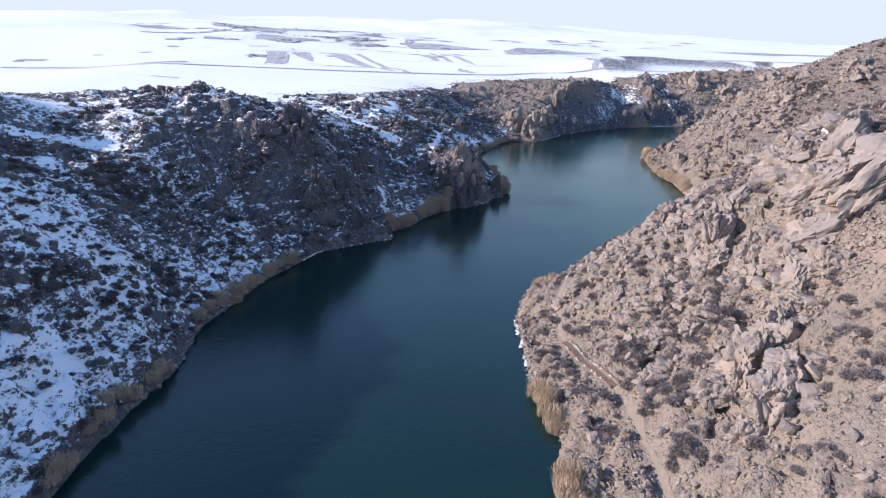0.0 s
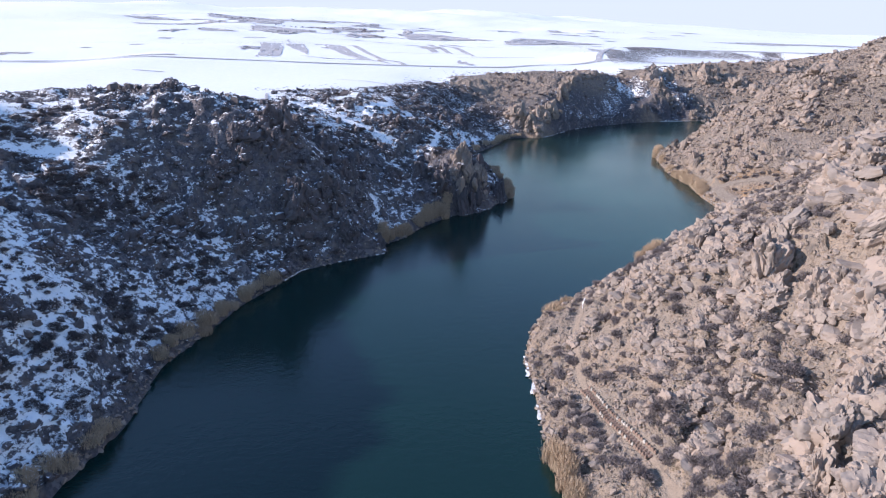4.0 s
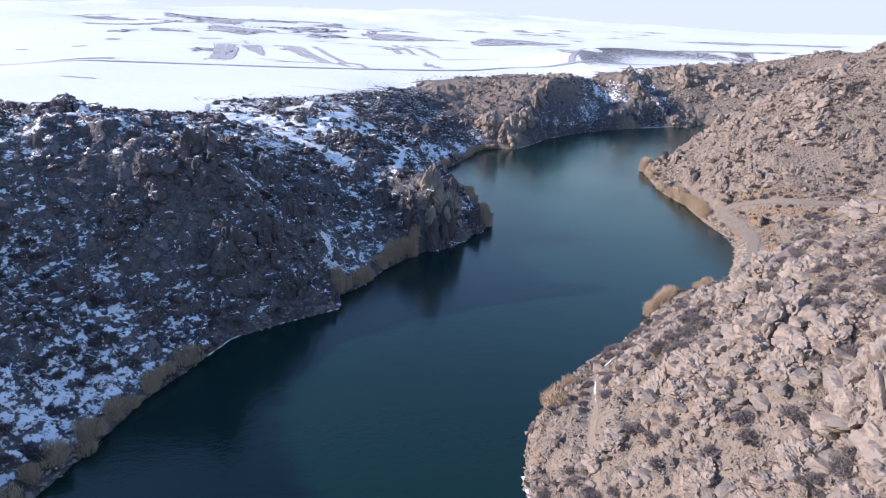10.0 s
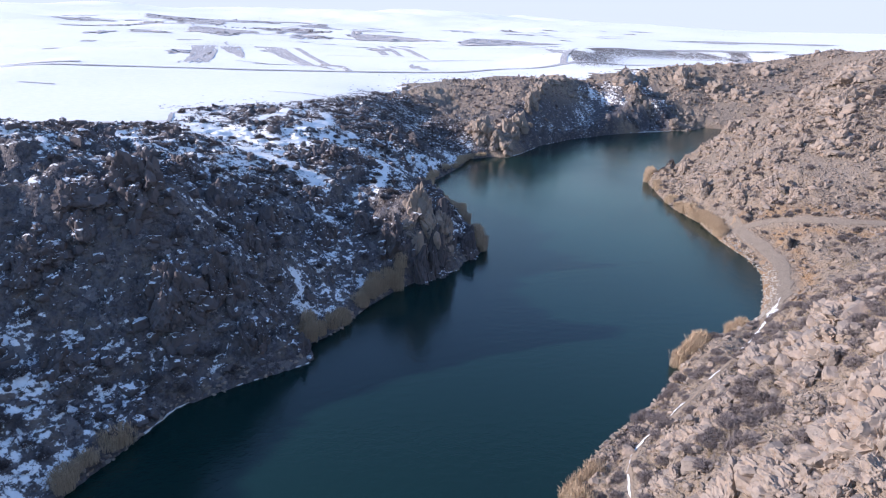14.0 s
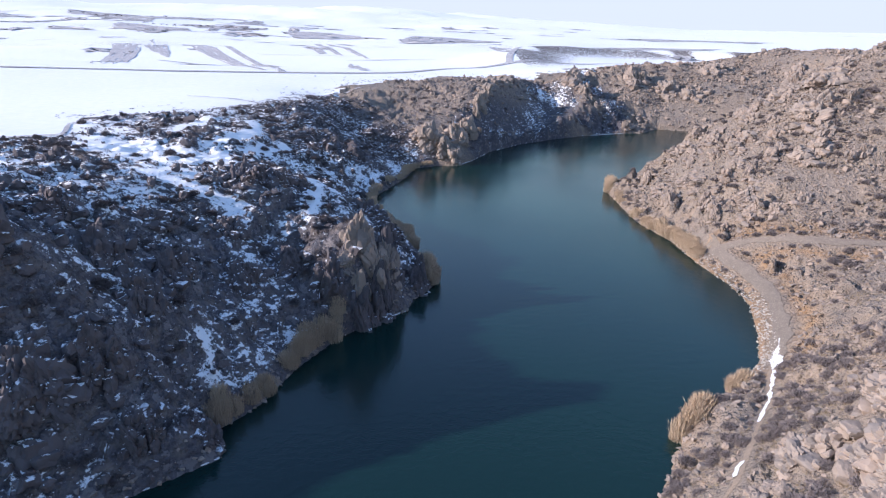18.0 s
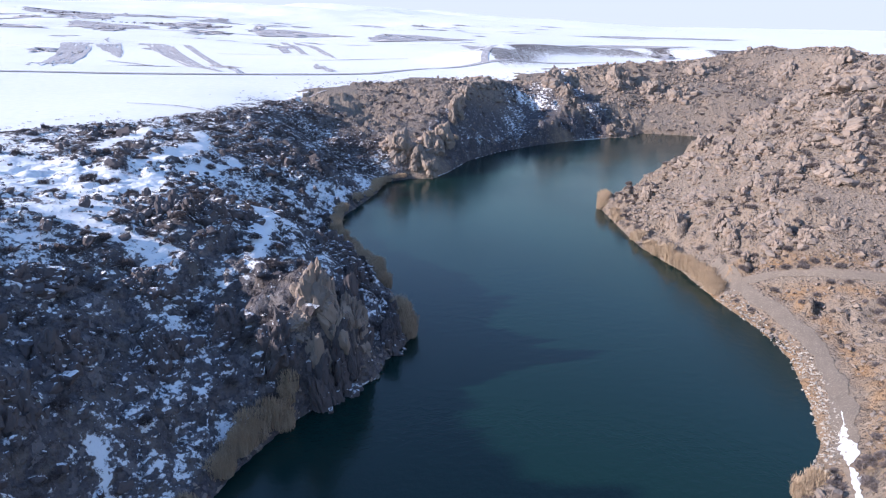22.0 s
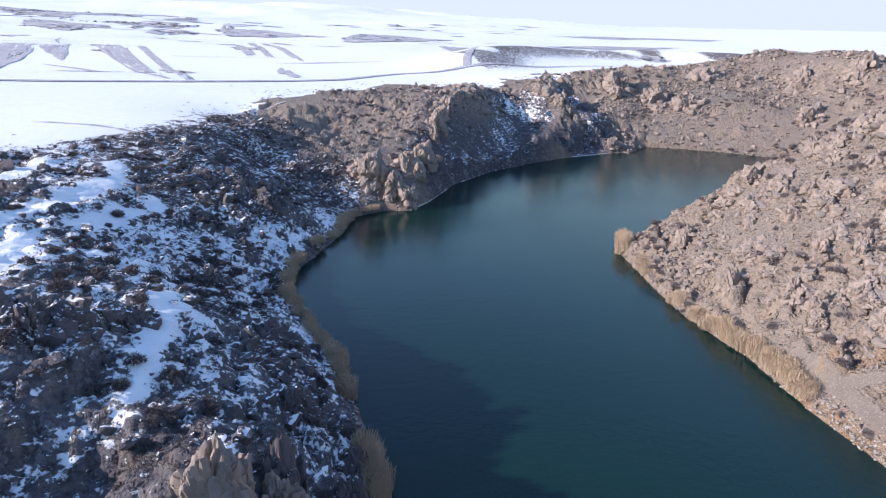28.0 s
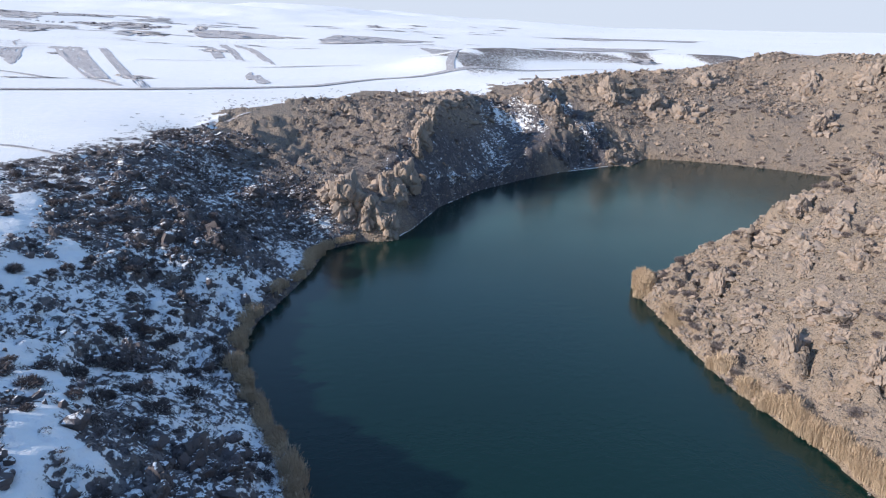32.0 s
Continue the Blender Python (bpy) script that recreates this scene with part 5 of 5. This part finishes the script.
shrubs(18, (40, 220, 305, 430), False, 307, 0.8, 1.8, "bare shrub on the far hillside", "shrubs at the far end")


def low_plants(name, n, box, shady, seed, low, high, flat, mat, label, shapes):
    keep = lambda px, py: on_bank(px, py, shady) * np.clip(0.4 + 2 * fractal(px, py, 6, 3, 81), 0.03, 1) * (np.clip(1.3 - 1.35 * snow_here(px, py), 0.01, 1) if shady else 1)
    p = spots(n, box, keep, seed)
    gg = np.random.default_rng(seed)
    s = gg.uniform(low, high, n)
    me = scattered(name, shapes, np.c_[p, height(p[:, 0], p[:, 1]) - 0.03], np.c_[s, s, s * flat], mat, gg, 0.12)
    tagged(new(name, me), label, name.replace("_", " "), kind="stuff")


BUSHY = [w for _, w in SHRUBS]
low_plants("shrub_thicket", 330, (14, 54, 40, 84), False, 429, 0.5, 1.2, 0.85, TWIG, "bare grey-brown shrubs scattered below the slabs", BUSHY)
low_plants("shrub_thicket", 1000, (14, 66, 40, 160), False, 421, 0.6, 1.35, 0.85, TWIG, "bare grey-brown shrubs scattered over the slope", BUSHY)
low_plants("shrub_thicket", 800, (76, 145, 165, 272), False, 423, 0.6, 1.35, 0.85, TWIG, "bare grey-brown shrubs scattered over the headland", BUSHY)
low_plants("shrub_thicket", 640, (-78, 20, 54, 300), True, 425, 0.6, 1.5, 0.85, DARK_TWIG, "dark leafless shrubs scattered over the snowy bank", BUSHY)
low_plants("shrub_thicket", 700, (30, 290, 300, 470), False, 427, 0.7, 1.7, 0.8, TWIG, "bare shrubs scattered over the far hillside", BUSHY)
TUFTS = []
for _ in range(5):
    v, t = [], []
    for _ in range(14):
        d = g.normal(0, 0.45, 3)
        d[2] = g.uniform(0.6, 1.0)
        a = g.normal(0, 0.25, 3) * (1, 1, 0)
        blade(v, t, a, a + d, 0.12, g)
    TUFTS.append((np.array(v), np.array(t)))
low_plants("heath_scrub", 9500, (-78, 22, 54, 305), True, 401, 0.35, 0.95, 0.8, DARK_TWIG, "dark low heath scrub between snow patches", SMALL)
low_plants("heath_scrub", 1500, (-128, -68, 84, 222), True, 433, 0.5, 1.3, 0.75, DARK_TWIG, "dark low heath scrub behind the crest", SMALL)
low_plants("heath_scrub", 1600, (-30, 36, 300, 390), True, 403, 0.45, 1.1, 0.7, DARK_TWIG, "dark low scrub on the far snowy slope", SMALL)
low_plants("low_scrub", 5000, (13, 66, 50, 160), False, 405, 0.2, 0.55, 0.9, TWIG, "small bare scrub on the dry slope", SMALL)
low_plants("low_scrub", 4200, (75, 145, 165, 272), False, 407, 0.2, 0.55, 0.9, TWIG, "small bare scrub on the headland", SMALL)
low_plants("low_scrub", 5200, (28, 290, 300, 460), False, 409, 0.35, 1.1, 0.8, TWIG, "small bare scrub on the far hillside", SMALL)
low_plants("dry_grass", 9000, (13, 66, 50, 162), False, 411, 0.15, 0.38, 1.0, GRASS, "tufts of dry grass between stones", TUFTS)
low_plants("dry_grass", 7000, (75, 130, 160, 272), False, 413, 0.15, 0.4, 1.0, GRASS, "tufts of dry grass on the headland", TUFTS)


# dark bushes standing clear of the snow on the near shady slope
bush = spots(260, (-64, -37.5, 46, 128), lambda px, py: on_bank(px, py, True) * np.clip(0.35 + 1.6 * fractal(px, py, 9, 3, 87), 0.03, 1), 435)
s = np.random.default_rng(435).uniform(0.6, 1.5, len(bush))
tagged(new("bush_thicket", scattered("bush_thicket", BUSHY, np.c_[bush, height(bush[:, 0], bush[:, 1]) - 0.05], np.c_[s, s, s * 0.8], DARK_TWIG, np.random.default_rng(436), 0.1)), "dark bare bushes standing in snow above the shore", "bushes", kind="stuff")

# scrub thinning out over the rim on to the snowfield
rim = spots(420, (-70, 120, 268, 440), lambda px, py: (open_side(px, py) > -2) * np.exp(-np.maximum(open_side(px, py), 0) / 5.5) * np.clip(0.5 + 2.5 * fractal(px, py, 9, 3, 83), 0.02, 1), 431)
s = np.random.default_rng(431).uniform(0.35, 0.9, len(rim))
tagged(new("rim_scrub", scattered("rim_scrub", SMALL, np.c_[rim, height(rim[:, 0], rim[:, 1]) - 0.03], np.c_[s, s, s * 0.7], DARK_TWIG, np.random.default_rng(432), 0.12)), "sparse dark scrub poking out of snow along the rim", "scrub", kind="stuff")


# ---- reeds ----
def reed_shape(g, n, spread):
    sv, st, pv, pt = [], [], [], []
    for _ in range(n):
        r = spread * math.sqrt(g.random())
        a = g.uniform(0, 6.283)
        x, y = r * math.cos(a), r * math.sin(a)
        h = g.uniform(0.62, 1.0) * (1 - 0.25 * (r / spread) ** 2)
        dx, dy = g.normal(0, 0.07, 2)
        blade(sv, st, (x, y, -0.1), (x + dx, y + dy, h), 0.02, g)
        if g.random() < 0.75:
            blade(pv, pt, (x + dx * 0.8, y + dy * 0.8, h * 0.82), (x + dx * 1.5, y + dy * 1.5, h * 1.08), 0.032, g)
    return (np.array(sv), np.array(st)), (np.array(pv), np.array(pt))


REEDS = [reed_shape(g, 420, 0.5) for _ in range(6)]
REED_MESHES = []
for (sv, st), (pv, pt) in REEDS:
    me = tri_mesh("reed_clump", np.concatenate([sv, pv]), np.concatenate([st, pt + len(sv)]), REED)
    me.materials.append(PLUME)
    me.polygons.foreach_set("material_index", np.repeat([0, 1], [len(st), len(pt)]).astype(np.int32))
    REED_MESHES.append(me)


def reed_clump(x, y, h, label, group):
    ob = new("reed_clump", REED_MESHES[rng.integers(len(REED_MESHES))])
    wide = rng.uniform(2.1, 3.2)
    ob.matrix_basis = pose(x, y, max(float(height(x, y)), -0.05) - 0.02, 0, 0, rng.uniform(0, 360)) @ Matrix.Diagonal((wide, wide, h, 1))
    tagged(ob, label, "reeds", group=group)


def reed_belt(line, gap, h, inland, label, group, share=0.72):
    for q in along(line, gap):
        if rng.random() < share:
            reed_clump(q[0] + rng.normal(0, 0.3) + inland[0], q[1] + rng.normal(0, 0.3) + inland[1], h * rng.uniform(0.6, 1.2), label, group)


SHADE_REED = "dry brown reeds in shade at the water's edge"
SUN_REED = "golden dry reeds at the sunlit water's edge"
reed_belt([(-38.5, 56), (-37.5, 74), (-36.3, 82)], 1.3, 1.3, (-0.6, 0), SHADE_REED, "reeds on the shady shore", 0.62)
reed_belt([(-37.3, 99), (-35.3, 107), (-32.5, 120), (-28.7, 130)], 0.95, 1.9, (-0.7, 0.2), SHADE_REED, "reeds on the shady shore", 0.62)
reed_belt([(-11.8, 153.5), (-7.5, 159), (-4, 167), (2, 176), (5, 179)], 0.75, 3.1, (-0.7, 0.5), SHADE_REED, "reeds on the shady shore", 0.62)
reed_belt([(20, 196), (19.6, 203)], 0.8, 3.2, (-0.7, 0), SHADE_REED, "reeds on the shady shore", 0.62)
reed_belt([(19, 214), (18.5, 225), (15.5, 235), (12.6, 247), (12, 259), (14, 267)], 1.1, 2.1, (-0.8, 0), SHADE_REED, "reeds on the shady shore", 0.62)
reed_belt([(18, 275), (24, 288), (28, 300), (35, 304.5)], 1.5, 1.8, (-0.8, 0.4), SHADE_REED, "reeds on the shady shore", 0.62)
for line, gap, h in (([(14, 79), (14.2, 74)], 0.8, 2.4), ([(14.6, 71.5), (15.3, 67.5)], 0.9, 2.2), ([(14.2, 60), (14.8, 53)], 0.8, 2.6), ([(18.5, 114.5), (22, 121)], 0.9, 2.2), ([(42, 144.8), (45, 147.6)], 0.6, 2.9),
                     ([(44, 145.6), (46, 147.2)], 0.7, 2.8), ([(52.5, 151.8), (54.5, 153.6)], 0.8, 2.0), ([(76.2, 203), (77, 210), (77.3, 217), (76.6, 226)], 0.75, 2.5), ([(76.6, 229), (77, 233), (76.8, 237)], 0.95, 2.2), ([(80.6, 261.5), (81.6, 264.5), (82.6, 267.8)], 0.5, 3.2), ([(78.4, 247), (79.4, 254)], 1.8, 1.6)):
    reed_belt(line, gap * 0.8, h, (-0.35, 0), SUN_REED, "reeds on the sunny shore")

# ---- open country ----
def far_patch(corners, label, name="bare_field", mat=HAZED_SOIL, lift=0.25, n=14, ragged=0.3):
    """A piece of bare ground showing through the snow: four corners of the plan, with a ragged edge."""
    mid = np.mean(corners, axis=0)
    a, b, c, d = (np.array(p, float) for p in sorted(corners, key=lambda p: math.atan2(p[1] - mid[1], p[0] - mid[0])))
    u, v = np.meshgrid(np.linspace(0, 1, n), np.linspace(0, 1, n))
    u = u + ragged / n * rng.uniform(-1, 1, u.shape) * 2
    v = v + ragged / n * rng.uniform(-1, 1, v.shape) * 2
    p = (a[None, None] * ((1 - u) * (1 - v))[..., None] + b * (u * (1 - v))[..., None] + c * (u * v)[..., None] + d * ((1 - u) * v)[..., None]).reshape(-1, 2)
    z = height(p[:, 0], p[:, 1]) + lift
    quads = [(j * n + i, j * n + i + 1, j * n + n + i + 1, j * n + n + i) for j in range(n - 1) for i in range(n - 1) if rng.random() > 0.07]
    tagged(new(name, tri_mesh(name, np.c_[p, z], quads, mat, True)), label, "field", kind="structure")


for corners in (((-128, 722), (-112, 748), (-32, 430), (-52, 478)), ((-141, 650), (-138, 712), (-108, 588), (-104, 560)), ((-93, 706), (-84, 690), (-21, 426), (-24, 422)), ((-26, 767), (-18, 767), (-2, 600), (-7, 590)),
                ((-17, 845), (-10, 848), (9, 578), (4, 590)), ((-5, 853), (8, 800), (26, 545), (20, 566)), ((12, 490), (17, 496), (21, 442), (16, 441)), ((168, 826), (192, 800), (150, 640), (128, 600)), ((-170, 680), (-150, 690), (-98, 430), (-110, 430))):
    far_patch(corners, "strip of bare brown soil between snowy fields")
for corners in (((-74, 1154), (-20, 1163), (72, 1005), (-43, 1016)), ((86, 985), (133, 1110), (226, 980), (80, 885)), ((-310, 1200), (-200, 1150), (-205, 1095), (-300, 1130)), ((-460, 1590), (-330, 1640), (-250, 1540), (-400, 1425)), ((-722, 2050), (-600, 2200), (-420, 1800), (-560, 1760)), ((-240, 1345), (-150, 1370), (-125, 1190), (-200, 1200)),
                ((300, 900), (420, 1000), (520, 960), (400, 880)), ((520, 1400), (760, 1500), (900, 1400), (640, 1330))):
    far_patch(corners, "dark scrub-covered rise beyond the snowy fields", "scrub_field", HAZED_SOIL, 0.6, 18, 0.5)

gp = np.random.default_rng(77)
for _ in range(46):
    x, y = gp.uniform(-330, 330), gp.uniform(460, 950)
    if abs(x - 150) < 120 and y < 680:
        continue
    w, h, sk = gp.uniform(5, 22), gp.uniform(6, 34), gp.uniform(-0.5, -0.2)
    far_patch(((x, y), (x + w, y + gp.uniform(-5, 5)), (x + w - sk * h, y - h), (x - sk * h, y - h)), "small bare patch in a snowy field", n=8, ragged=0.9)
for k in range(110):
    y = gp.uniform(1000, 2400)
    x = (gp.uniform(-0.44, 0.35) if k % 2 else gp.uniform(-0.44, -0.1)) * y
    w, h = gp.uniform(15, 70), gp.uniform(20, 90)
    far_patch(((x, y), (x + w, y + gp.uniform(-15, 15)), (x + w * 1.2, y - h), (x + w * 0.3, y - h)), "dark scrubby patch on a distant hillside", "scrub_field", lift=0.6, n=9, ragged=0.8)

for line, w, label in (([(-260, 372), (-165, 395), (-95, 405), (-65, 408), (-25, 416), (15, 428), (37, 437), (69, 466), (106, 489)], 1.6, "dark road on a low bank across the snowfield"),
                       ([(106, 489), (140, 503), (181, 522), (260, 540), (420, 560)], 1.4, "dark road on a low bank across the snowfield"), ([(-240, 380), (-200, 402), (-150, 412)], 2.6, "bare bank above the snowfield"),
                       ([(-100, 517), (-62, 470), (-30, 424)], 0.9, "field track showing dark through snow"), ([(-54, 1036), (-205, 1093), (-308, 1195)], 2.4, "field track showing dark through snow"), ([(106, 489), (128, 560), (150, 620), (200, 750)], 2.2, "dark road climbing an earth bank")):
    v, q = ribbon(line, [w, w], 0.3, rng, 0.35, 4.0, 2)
    tagged(new("far_road", tri_mesh("far_road", v, q, HAZED_SOIL, True)), label, "road", kind="structure")
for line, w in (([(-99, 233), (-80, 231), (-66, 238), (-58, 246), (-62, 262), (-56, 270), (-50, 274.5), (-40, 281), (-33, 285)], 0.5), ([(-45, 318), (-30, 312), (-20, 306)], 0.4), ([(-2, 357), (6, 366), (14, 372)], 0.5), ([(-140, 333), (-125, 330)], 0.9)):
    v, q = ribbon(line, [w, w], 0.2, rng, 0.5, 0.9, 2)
    tagged(new("ditch_edge", tri_mesh("ditch_edge", v, q, HAZED_SOIL, True)), "bare earth lip along the edge of the snowfield", "bank", kind="structure")
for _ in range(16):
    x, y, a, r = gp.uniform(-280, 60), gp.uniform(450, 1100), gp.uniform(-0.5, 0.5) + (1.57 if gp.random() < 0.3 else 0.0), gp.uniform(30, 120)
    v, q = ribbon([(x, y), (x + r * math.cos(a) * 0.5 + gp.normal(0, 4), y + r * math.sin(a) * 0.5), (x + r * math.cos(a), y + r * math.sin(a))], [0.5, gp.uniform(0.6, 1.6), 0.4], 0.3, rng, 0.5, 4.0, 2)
    tagged(new("field_bank", tri_mesh("field_bank", v, q, HAZED_SOIL, True)), "low bare bank between snowy fields", "bank", kind="structure")
q = np.concatenate([along(l, 11.0) for l in ([(-240, 1345), (-150, 1290), (-120, 1180)], [(-300, 1290), (-170, 1240)], [(-620, 1900), (-420, 1620), (-250, 1560)])])
q = q + rng.normal(0, 7, q.shape)
s = rng.uniform(3, 6.5, len(q))
tagged(new("far_bushes", scattered("far_bushes", SMALL, np.c_[q, height(q[:, 0], q[:, 1])], np.c_[s, s, s], DARK_TWIG, rng, 0.1)), "scattered dark bushes on the distant hillside", "bushes", kind="stuff")
